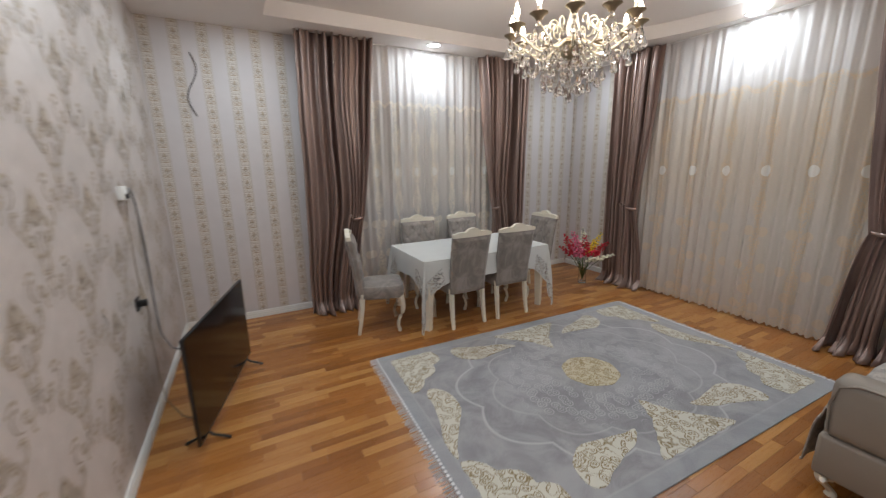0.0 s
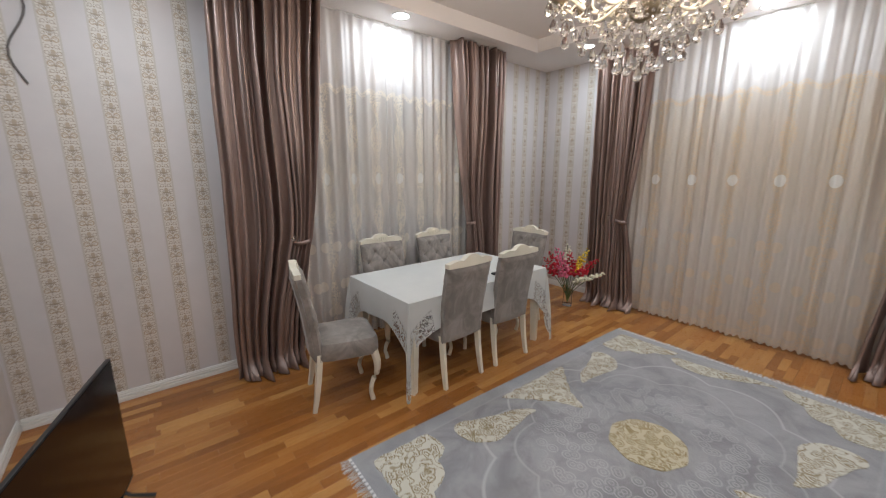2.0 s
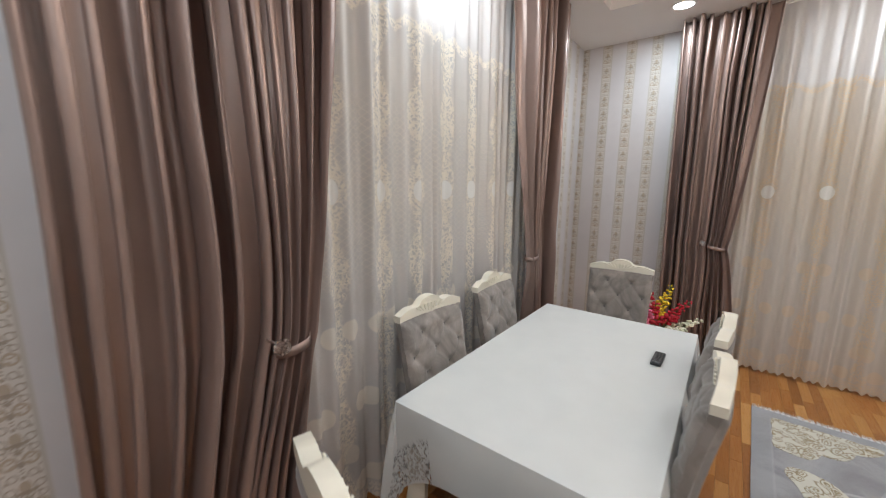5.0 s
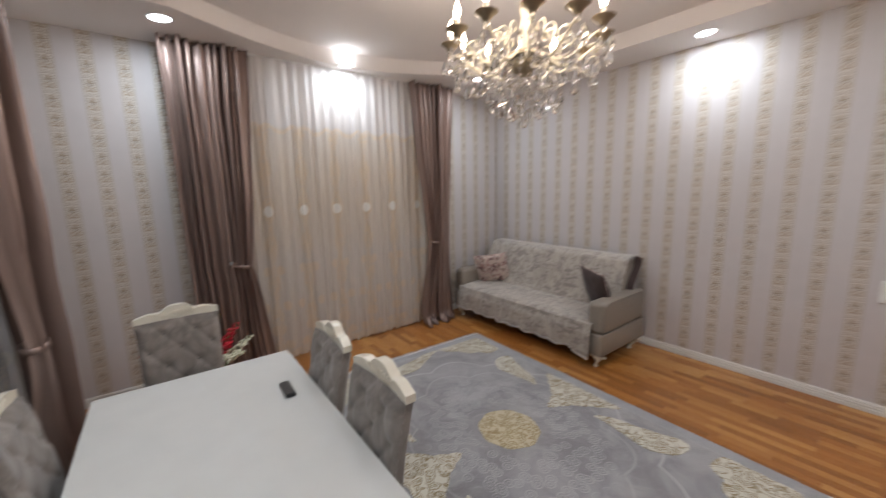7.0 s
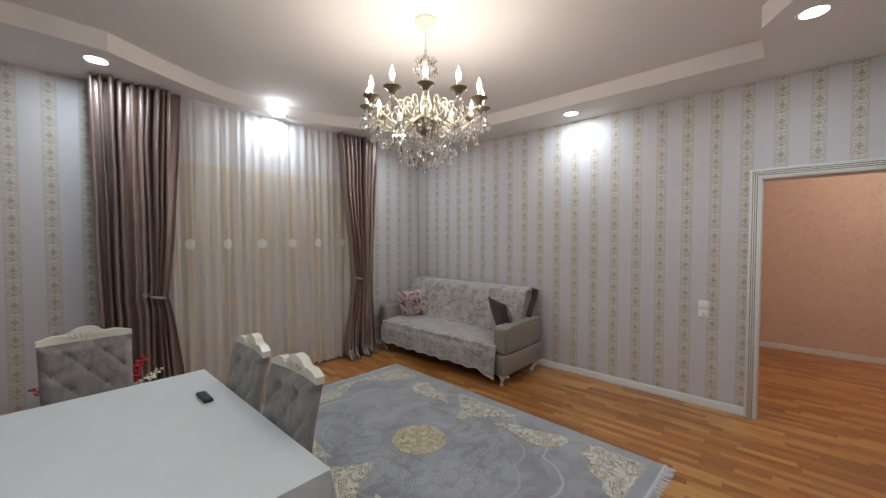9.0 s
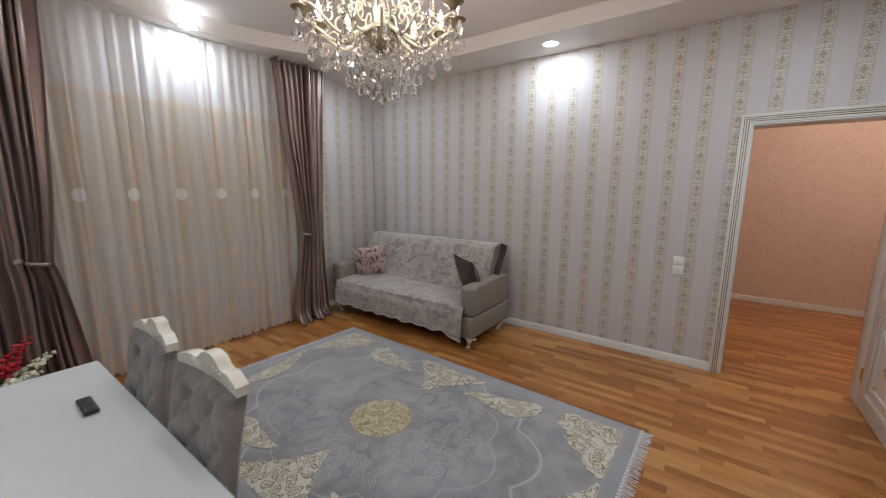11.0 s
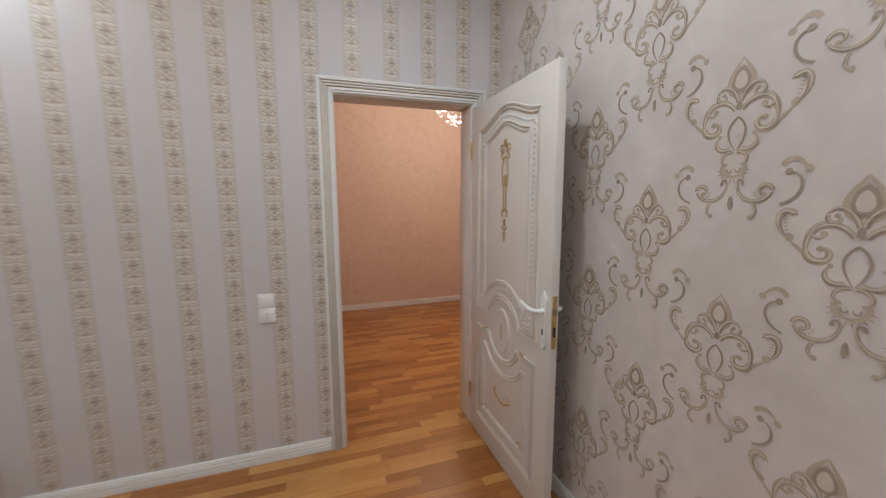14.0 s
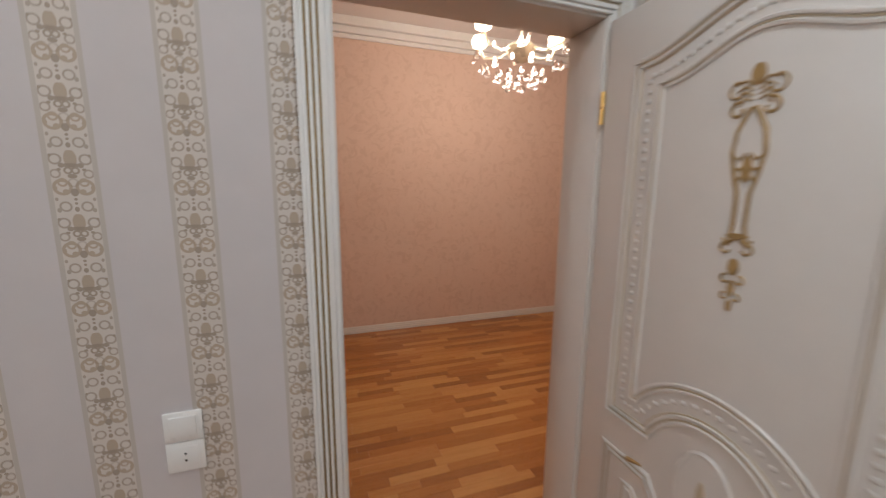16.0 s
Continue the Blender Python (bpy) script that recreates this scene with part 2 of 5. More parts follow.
def lace_cloth(name):
    """White damask tablecloth whose corners end in open lace (UV: along the hem, height above it)."""
    m, t, b, tc = blank(name)
    uv = xyz(t, tc.outputs["UV"])
    n1 = noise_tex(t, tc.outputs["Object"], 62, 2, 0.5, 0.8)
    n2 = noise_tex(t, tc.outputs["Object"], 7, 4)
    n3 = noise_tex(t, tc.outputs["Object"], 260, 2)
    zone = uv[1].less(0.19, 0.02)
    hole = zone * n1.less(0.48, 0.03) * (1 - uv[1].less(0.012, 0.004))
    t.links.new(mix(t, n2, (0.565, 0.575, 0.565), (0.635, 0.645, 0.63)), b.inputs["Base Color"])
    b.inputs["Roughness"].default_value = 0.55
    t.links.new((1 - hole * 0.70).sock, b.inputs["Alpha"])
    bump(t, b, n3 + n2 * 0.4 + zone * n1, 0.15)
    return m


def rug_pile(name):
    m, t, b, tc = blank(name)
    c = xyz(t, tc.outputs["Object"])
    cloud = noise_tex(t, tc.outputs["Object"], 3.2, 5, 0.65, 0.8)
    mott = noise_tex(t, tc.outputs["Object"], 17, 4, 0.6)
    fine = noise_tex(t, tc.outputs["Object"], 260, 2)
    r = (c[0] * c[0] * 0.62 + c[1] * c[1]).sqrt()
    ang = Val(t, c[0].op("ARCTAN2", c[1]).sock)
    halo = (r - (ang * 6).sin().abs() * 0.06).less(0.54, 0.05) * (1 - r.less(0.26, 0.03))
    vor = t.nodes.new("ShaderNodeTexVoronoi")
    vor.voronoi_dimensions = "2D"
    vor.inputs["Scale"].default_value = 13.0
    t.links.new(tc.outputs["Object"], vor.inputs["Vector"])
    far = Val(t, vor.outputs["Distance"])
    lace = halo * (far - 0.40).abs().less(0.05, 0.03).max((far - 0.17).abs().less(0.04, 0.03)) * (0.35 + mott * 0.4)
    scal = (r - 0.80 - (ang * 6).sin().abs() * 0.09).abs().less(0.008, 0.006) * 0.7
    scal = scal.max((r - 0.62 - (ang * 5).sin().abs() * 0.08).abs().less(0.006, 0.006) * 0.45)
    edge = (c[0].abs() - 1.40).max(c[1].abs() - 0.885)
    line = edge.abs().less(0.006, 0.004) * 0.25
    col = mix(t, cloud.less(0.5, 0.17), (0.365, 0.365, 0.378), (0.215, 0.213, 0.226))
    col = mix(t, mott * 0.35, col, (0.28, 0.265, 0.27))
    col = mix(t, (1 - edge.less(0.0, 0.004)) * 0.45, col, (0.33, 0.345, 0.365))
    col = mix(t, lace.max(scal).max(line), col, (0.50, 0.50, 0.51))
    t.links.new(col, b.inputs["Base Color"])
    b.inputs["Roughness"].default_value, b.inputs["Sheen Weight"].default_value = 0.9, 0.4
    bump(t, b, fine + mott * 0.5 + lace * 0.8 + scal, 0.4, 0.004)
    return m


def filigree(name, ground, line, scale):
    """Cream pile cut with curling gold lines."""
    m, t, b, tc = blank(name)
    n = noise_tex(t, tc.outputs["Object"], 14, 1.0, 0.4, 1.0)
    fine = noise_tex(t, tc.outputs["Object"], 240, 2)
    warp = t.nodes.new("ShaderNodeVectorMath")
    warp.operation = "MULTIPLY_ADD"
    wn = t.nodes.new("ShaderNodeTexNoise")
    wn.inputs["Scale"].default_value = 12
    t.links.new(tc.outputs["Object"], wn.inputs["Vector"])
    t.links.new(wn.outputs["Color"], warp.inputs[0])
    warp.inputs[1].default_value = (0.07, 0.07, 0.0)
    t.links.new(tc.outputs["Object"], warp.inputs[2])
    vor = t.nodes.new("ShaderNodeTexVoronoi")
    vor.voronoi_dimensions = "2D"
    vor.inputs["Scale"].default_value = scale
    t.links.new(warp.outputs[0], vor.inputs["Vector"])
    far = Val(t, vor.outputs["Distance"])
    curl = (far - 0.42).abs().less(0.055, 0.03).max((far - 0.16).abs().less(0.055, 0.03)) * (1 - n.less(0.40, 0.03)) + (n - 0.40).abs().less(0.025, 0.015) * 0.8
    soft = noise_tex(t, tc.outputs["Object"], 9, 3)
    t.links.new(mix(t, curl * (soft * 0.5 + 0.65), mix(t, soft * 0.6 + fine * 0.3, tuple(g * 0.86 for g in ground), ground), line), b.inputs["Base Color"])
    b.inputs["Roughness"].default_value, b.inputs["Sheen Weight"].default_value = 0.85, 0.3
    bump(t, b, fine * 0.5 - curl * 1.2, 0.5, 0.004)
    return m


def patterned(name, a, bcol, ccol, scale, thresh=0.55):
    """Woven cloth with scattered blotches in two colours."""
    m, t, b, tc = blank(name)
    n1 = noise_tex(t, tc.outputs["Object"], scale, 4, 0.6, 1.5)
    n2 = noise_tex(t, tc.outputs["Object"], scale * 1.7, 3, 0.6, 0.8)
    fine = noise_tex(t, tc.outputs["Object"], 280, 2)
    col = mix(t, n1.less(thresh, 0.05), bcol, a)
    col = mix(t, n2.less(0.43, 0.04), col, ccol)
    t.links.new(mix(t, fine * 0.25, col, tuple(x * 0.7 for x in a)), b.inputs["Base Color"])
    b.inputs["Roughness"].default_value, b.inputs["Sheen Weight"].default_value = 0.9, 0.3
    bump(t, b, fine + n1 * 0.8, 0.35, 0.003)
    return m


def glass(name, colour, rough=0.0, ior=1.5):
    m, t, b, tc = blank(name)
    b.inputs["Base Color"].default_value = (*colour, 1)
    b.inputs["Roughness"].default_value, b.inputs["IOR"].default_value, b.inputs["Transmission Weight"].default_value = rough, ior, 1.0
    return m


def glow(name, colour, strength):
    m, t, b, tc = blank(name)
    b.inputs["Emission Color"].default_value = (*colour, 1)
    b.inputs["Emission Strength"].default_value = strength
    return m


def feathered(name):
    """Plush throw printed with grey feathers."""
    m, t, b, tc = blank(name)
    n1 = noise_tex(t, tc.outputs["Object"], 9, 3, 0.6, 0.7, (1.3, 0.6, 0.7))
    n2 = noise_tex(t, tc.outputs["Object"], 10, 2, 0.5, 1.2, (0.8, 1.8, 2.0))
    n3 = noise_tex(t, tc.outputs["Object"], 10, 2, 0.5, 1.2, (2.0, 0.8, 0.9))
    fine = noise_tex(t, tc.outputs["Object"], 180, 3, 0.7)
    dark = (1 - n2.less(0.58, 0.035)).max((1 - n3.less(0.60, 0.035)) * 0.8)
    col = mix(t, n1.less(0.5, 0.12), (0.465, 0.42, 0.37), (0.365, 0.325, 0.285))
    col = mix(t, fine * 0.4, col, (0.33, 0.295, 0.26))
    t.links.new(mix(t, dark * 0.7, col, (0.20, 0.175, 0.16)), b.inputs["Base Color"])
    b.inputs["Roughness"].default_value, b.inputs["Sheen Weight"].default_value = 0.95, 0.5
    bump(t, b, fine + n1, 0.5, 0.005)
    return m


M = {
    "stripe_x": stripe_paper("striped_paper_x", 0, 1.36),
    "stripe_n": stripe_paper("striped_paper_n", 0, 0.506),
    "stripe_y": stripe_paper("striped_paper_y", 1, 4.40),
    "damask": damask_paper("damask_paper"),
    "figure": simple("tan_damask_print", (0.455, 0.375, 0.285), 0.5, vary=0.2, scale=24, bumpy=0.06),
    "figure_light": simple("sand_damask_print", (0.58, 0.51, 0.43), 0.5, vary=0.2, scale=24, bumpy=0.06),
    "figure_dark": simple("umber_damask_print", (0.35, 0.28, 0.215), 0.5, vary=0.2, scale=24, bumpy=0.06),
    "oak_piece": wood_floor("oak_strip", False),
    "oak": wood_floor("oak_floor", True),
    "white": simple("white_ceiling_paint", (0.80, 0.755, 0.73), 0.75, vary=0.03, scale=3, bumpy=0.04),
    "trim": simple("white_trim", (0.76, 0.75, 0.72), 0.4, vary=0.04),
    "groove": simple("tan_groove", (0.37, 0.255, 0.11), 0.42, 0.15),
    "peach": patterned("peach_paper", (0.72, 0.54, 0.44), (0.66, 0.48, 0.38), (0.70, 0.52, 0.42), 9),
    "joint": simple("dark_joint", (0.10, 0.045, 0.015), 0.8),
    "satin": satin("brown_satin", (0.285, 0.198, 0.170), 0.31, 0.0, 0.9, 0.40),
    "sheer_n": sheer("voile_n", 0, 2.115, (0.76, 0.725, 0.705), (0.90, 0.83, 0.72), 0.255, 1.565, 0.028),
    "sheer_e": sheer("voile_e", 1, 2.21, (0.83, 0.775, 0.715), (0.73, 0.60, 0.45), 0.345, 1.545, 0.042),
    "suede": nap("grey_suede", (0.245, 0.215, 0.195)),
    "suede_dark": satin("grey_suede_seam", (0.14, 0.125, 0.12), 0.7, 0.3),
    "door": simple("ivory_door_lacquer", (0.66, 0.625, 0.585), 0.36, vary=0.05, coat=0.15),
    "cream": simple("cream_lacquer", (0.74, 0.69, 0.58), 0.32, vary=0.06, coat=0.25),
    "cloth": lace_cloth("white_tablecloth"),
    "rug": rug_pile("grey_rug_pile"),
    "motif": filigree("cream_motif", (0.66, 0.64, 0.55), (0.24, 0.17, 0.065), 17),
    "medal": filigree("gold_motif", (0.62, 0.55, 0.38), (0.27, 0.18, 0.05), 19),
    "fringe": simple("white_fringe", (0.68, 0.68, 0.69), 0.9, vary=0.15),
    "leather": simple("taupe_leather", (0.265, 0.228, 0.192), 0.45, vary=0.06, bumpy=0.15),
    "throw": feathered("feather_throw"),
    "rose": patterned("rose_print", (0.62, 0.51, 0.45), (0.10, 0.028, 0.035), (0.40, 0.22, 0.21), 11, 0.54),
    "plum": satin("plum_velvet", (0.060, 0.038, 0.036), 0.65, 0.12, 0.3),
    "black": simple("black_plastic", (0.015, 0.015, 0.016), 0.32, vary=0.1),
    "screen": simple("dark_screen", (0.006, 0.006, 0.007), 0.14, vary=0.05, bumpy=0.0),
    "plastic": simple("white_plastic", (0.80, 0.80, 0.78), 0.3, vary=0.03),
    "brass": simple("brass", (0.62, 0.45, 0.18), 0.3, 1.0),
    "gilt": simple("gilt_cream", (0.78, 0.71, 0.56), 0.28, 0.2, coat=0.3),
    "bronze": simple("antique_bronze", (0.30, 0.24, 0.16), 0.4, 0.75),
    "crystal": glass("crystal", (1.0, 0.985, 0.96), 0.0, 1.55),
    "glass": glass("clear_glass", (0.97, 0.98, 0.98), 0.0, 1.45),
    "bulb": glow("warm_bulb", (1.0, 0.84, 0.64), 24.0),
    "soft_bulb": glow("warm_shade", (1.0, 0.80, 0.56), 5.0),
    "led": glow("cool_led", (0.85, 0.94, 1.0), 12.0),
    "chrome": simple("chrome", (0.75, 0.75, 0.76), 0.12, 1.0, vary=0.03),
    "gold_paint": simple("gold_paint", (0.42, 0.275, 0.115), 0.42, 0.25),
    "tan_line": simple("tan_glaze", (0.50, 0.41, 0.29), 0.5),
    "green": simple("stem_green", (0.07, 0.14, 0.04), 0.5),
    "red": simple("red_petal", (0.48, 0.012, 0.03), 0.55, vary=0.25),
    "pink": simple("pink_petal", (0.70, 0.16, 0.27), 0.55, vary=0.2),
    "yellow": simple("yellow_petal", (0.74, 0.52, 0.03), 0.55, vary=0.2),
    "ivory": simple("ivory_petal", (0.68, 0.68, 0.52), 0.55, vary=0.15),
    "backdrop_tone": simple("backdrop_grey", (0.40, 0.42, 0.46), 0.9),
}


# ---- mesh helpers ----
def mesh_of(name, bm, mat, smooth=True):
    bmesh.ops.recalc_face_normals(bm, faces=bm.faces)
    me = bpy.data.meshes.new(name)
    bm.to_mesh(me)
    bm.free()
    if mat is not None:
        me.materials.append(M[mat])
    if smooth:
        me.polygons.foreach_set("use_smooth", [True] * len(me.polygons))
        me.set_sharp_from_angle(angle=radians(38))
    return me


def part(name, bm, mat, parent, label="", m=None, smooth=True):
    """One mesh object under a thing or a part."""
    me = bm if isinstance(bm, bpy.types.Mesh) else mesh_of(name, bm, mat, smooth)
    ob = new(name, me)
    ob.parent = parent
    if m is not None:
        ob.matrix_basis = m
    if label:
        tagged(ob, label=label)
    return ob


def thing(name, label, category, m=None, group="", bm=None, mat=None, kind=""):
    ob = new(name, mesh_of(name, bm, mat) if bm is not None else None)
    if m is not None:
        ob.matrix_basis = m
    return tagged(ob, label=label, category=category, group=group, kind=kind)


def box(x0, x1, y0, y1, z0, z1, bevel=0.0, seg=2, bm=None):
    own = bm or bmesh.new()
    made = bmesh.ops.create_cube(own, size=1.0)
    for v in made["verts"]:
        v.co = Vector((x0 + (v.co.x + 0.5) * (x1 - x0), y0 + (v.co.y + 0.5) * (y1 - y0), z0 + (v.co.z + 0.5) * (z1 - z0)))
    if bevel:
        edges = list({e for v in made["verts"] for e in v.link_edges})
        bmesh.ops.bevel(own, geom=edges, offset=bevel, segments=seg, affect="EDGES", profile=0.5)
    return own


def grid(fn, nu, nv, close_u=False, bm=None):
    """A sheet fn(u, v), u and v from 0 to 1."""
    own = bm or bmesh.new()
    cols = nu if close_u else nu + 1
    vs = [[own.verts.new(fn(i / nu, j / nv)) for j in range(nv + 1)] for i in range(cols)]
    for i in range(nu):
        for j in range(nv):
            a, b_ = vs[i], vs[(i + 1) % cols]
            own.faces.new((a[j], b_[j], b_[j + 1], a[j + 1]))
    return own


def lathe(profile, seg=20, bm=None, wave=None):
    """Turned solid from (radius, height) pairs."""
    n = len(profile) - 1

    def fn(u, v):
        r, z = profile[round(v * n)]
        a = 2 * math.pi * u
        if wave:
            r *= 1 + wave[1] * math.cos(wave[0] * a)
        return (r * math.cos(a), r * math.sin(a), z)
    own = grid(fn, seg, n, True, bm)
    bmesh.ops.remove_doubles(own, verts=own.verts, dist=1e-5)
    return own


def tube(points, radius, seg=8, bm=None, closed=False, taper=None):
    """A round bar along points."""
    own = bm or bmesh.new()
    pts = [Vector(p) for p in points]
    n = len(pts)
    rows = []
    up = Vector((0.123, 0.345, 0.93)).normalized()
    for i, p in enumerate(pts):
        a, b_ = (pts[(i - 1) % n], pts[(i + 1) % n]) if closed else (pts[max(i - 1, 0)], pts[min(i + 1, n - 1)])
        d = (b_ - a).normalized()
        s = d.cross(up)
        if s.length < 0.05:
            s = d.cross(Vector((1, 0, 0)))
        s.normalize()
        w = d.cross(s)
        r = radius * (taper[i] if taper else 1)
        rows.append([own.verts.new(p + r * (math.cos(2 * math.pi * k / seg) * s + math.sin(2 * math.pi * k / seg) * w)) for k in range(seg)])
    for i in range(n if closed else n - 1):
        a, b_ = rows[i], rows[(i + 1) % n]
        for k in range(seg):
            own.faces.new((a[k], a[(k + 1) % seg], b_[(k + 1) % seg], b_[k]))
    if not closed:
        own.faces.new(rows[0])
        own.faces.new(rows[-1])
    return own


def slab(outline, z0, z1, bevel=0.0, bm=None):
    """A flat plate over an outline of (x, y), from z0 to z1."""
    own = bm or bmesh.new()
    lo = [own.verts.new((x, y, z0)) for x, y in outline]
    hi = [own.verts.new((x, y, z1)) for x, y in outline]
    n = len(lo)
    own.faces.new(lo[::-1])
    top = own.faces.new(hi)
    for i in range(n):
        own.faces.new((lo[i], lo[(i + 1) % n], hi[(i + 1) % n], hi[i]))
    if bevel:
        bmesh.ops.bevel(own, geom=list(top.edges), offset=bevel, segments=2, affect="EDGES")
    return own


def smooth_step(x):
    x = max(0.0, min(1.0, x))
    return x * x * (3 - 2 * x)


def spline(keys, t):
    """Smooth value at t between (t, value) keys."""
    for (a, va), (b_, vb) in zip(keys, keys[1:]):
        if t <= b_:
            return va + (vb - va) * smooth_step((t - a) / (b_ - a))
    return keys[-1][1]


# ---- structure ----
T = 0.16
DX0, DX1, DTOP = 0.19, 1.03, 2.122
FX0, FX1, FY = -2.7, 2.3, -2.95


def structure(name, bm, mat, label, category):
    return tagged(new(name, mesh_of(name, bm, mat, False)), label=label, category=category, kind="structure")


def walls_with_hole(axis, at, out, u0, u1, top, hole):
    """A wall along one axis with one opening (u0, u1, z0, z1), built of four blocks."""
    bm = bmesh.new()
    h0, h1, z0, z1 = hole
    lo, hi = min(at, out), max(at, out)
    blocks = [(u0, h0, 0, top), (h1, u1, 0, top), (h0, h1, z1, top)] + ([(h0, h1, 0, z0)] if z0 > 0 else [])
    for a, b_, c, d in blocks:
        if axis == 0:
            box(a, b_, lo, hi, c, d, bm=bm)
        else:
            box(lo, hi, a, b_, c, d, bm=bm)
    return bm


TOPZ = CEIL + 0.1
structure("wall_south", walls_with_hole(0, 0.0, -T + 0.004, 0.0, X1, TOPZ, (DX0, DX1, 0, DTOP)), "stripe_x", "striped cream damask wallpaper on the door wall", "wall")
WN = (2.0, 3.35, 0.85, 2.45)
structure("wall_north", walls_with_hole(0, Y1, Y1 + 0.2, -T, X1 + 0.2, TOPZ, WN), "stripe_n", "striped cream damask wallpaper on the dining window wall", "wall")
structure("wall_east", box(X1, X1 + 0.2, -T, Y1, 0, TOPZ), "stripe_y", "striped cream damask wallpaper on the wide window wall", "wall")
structure("wall_west", box(-T, 0, 0, Y1, 0, TOPZ), "damask", "mottled beige wallpaper with large scrolled damask", "wall")
bm = box(FX0 - 0.1, FX1 + 0.1, FY - 0.1, FY, 0, 3.2)
box(FX0 - 0.1, FX0, FY, -T, 0, 3.2, bm=bm)
box(FX1, FX1 + 0.1, FY, -T, 0, 3.2, bm=bm)
structure("wall_far_room", bm, "peach", "plain peach textured wallpaper in the next room", "wall")
bm = walls_with_hole(0, -T, -T + 0.0035, FX0, FX1, 3.2, (DX0, DX1, 0, DTOP))
structure("wall_far_room_near", bm, "peach", "peach wallpaper round the doorway of the next room", "wall")
structure("ceiling_far_room", box(FX0 - 0.1, FX1 + 0.1, FY - 0.1, -T, 3.2, 3.3), "white", "plain white ceiling of the next room", "ceiling")


def tray_outline():
    """The raised field of the ceiling: a rectangle with bowed west and east sides."""
    xa, xb, ya, yb, y2, y3, bow = 1.02, 4.56, 0.53, 4.41, 1.06, 3.89, 0.52
    pts = [(xa, ya), (xb, ya)]
    n = 28
    pts += [(xb + bow * math.sin(math.pi * k / n), y2 + (y3 - y2) * k / n) for k in range(n + 1)]
    pts += [(xb, yb), (xa, yb)]
    pts += [(xa - bow * math.sin(math.pi * k / n), y3 - (y3 - y2) * k / n) for k in range(n + 1)]
    return pts


bm = bmesh.new()
inner = [(x, y, SOFFIT) for x, y in tray_outline()]
outer = [(0, 0, SOFFIT), (X1, 0, SOFFIT), (X1, Y1, SOFFIT), (0, Y1, SOFFIT)]
loops = []
for ringpts in (inner, outer):
    vs = [bm.verts.new(p) for p in ringpts]
    loops += [bm.edges.new((vs[i], vs[(i + 1) % len(vs)])) for i in range(len(vs))]
bmesh.ops.triangle_fill(bm, use_beauty=True, use_dissolve=False, edges=loops)
lip = [bm.verts.new((x, y, SOFFIT)) for x, y, z in inner]
rim = [bm.verts.new((x, y, CEIL)) for x, y, z in inner]
for i in range(len(lip)):
    k = (i + 1) % len(lip)
    bm.faces.new((lip[i], lip[k], rim[k], rim[i]))
bm.faces.new([bm.verts.new((x, y, CEIL)) for x, y, z in inner])
bmesh.ops.remove_doubles(bm, verts=bm.verts, dist=1e-5)
box(-T, X1 + 0.2, -T, Y1 + 0.2, CEIL + 0.1, CEIL + 0.16, bm=bm)
structure("ceiling", bm, "white", "white plaster ceiling with a bowed raised tray", "ceiling")

structure("floor", box(FX0 - 0.1, X1 + 0.2, FY - 0.1, Y1 + 0.2, -0.12, -0.006), "joint", "oiled oak strip parquet in warm honey tones", "floor")
FLOOR = bpy.data.objects["floor"]


def skirting(name, axis, at, u0, u1, inward):
    """Stepped white skirting board with two fine grooves."""
    bm = bmesh.new()
    for z0, z1, d in ((0, 0.030, 0.018), (0.033, 0.052, 0.0165), (0.055, 0.068, 0.014), (0.0, 0.078, 0.010)):
        lo, hi = sorted((at, at + inward * d))
        if axis == 0:
            box(u0, u1, lo, hi, z0, z1, bevel=0.002, seg=1, bm=bm)
        else:
            box(lo, hi, u0, u1, z0, z1, bevel=0.002, seg=1, bm=bm)
    return structure(name, bm, "trim", "white stepped skirting board", "skirting board")


skirting("baseboard", 0, 0.0, 1.116, X1, 1)
skirting("baseboard", 0, Y1, 0.02, X1 - 0.02, -1)
skirting("baseboard", 1, 0.0, 0.0, Y1, 1)
skirting("baseboard", 1, X1, 0.02, Y1 - 0.02, -1)
skirting("baseboard", 0, FY, FX0, FX1, 1)
bm = bmesh.new()
for z0, z1, d in ((3.02, 3.06, 0.02), (3.06, 3.12, 0.05), (3.12, 3.2, 0.09)):
    box(FX0, FX1, FY, FY + d, z0, z1, bevel=0.006, bm=bm)
structure("cornice", bm, "trim", "white stepped cornice in the next room", "cornice")


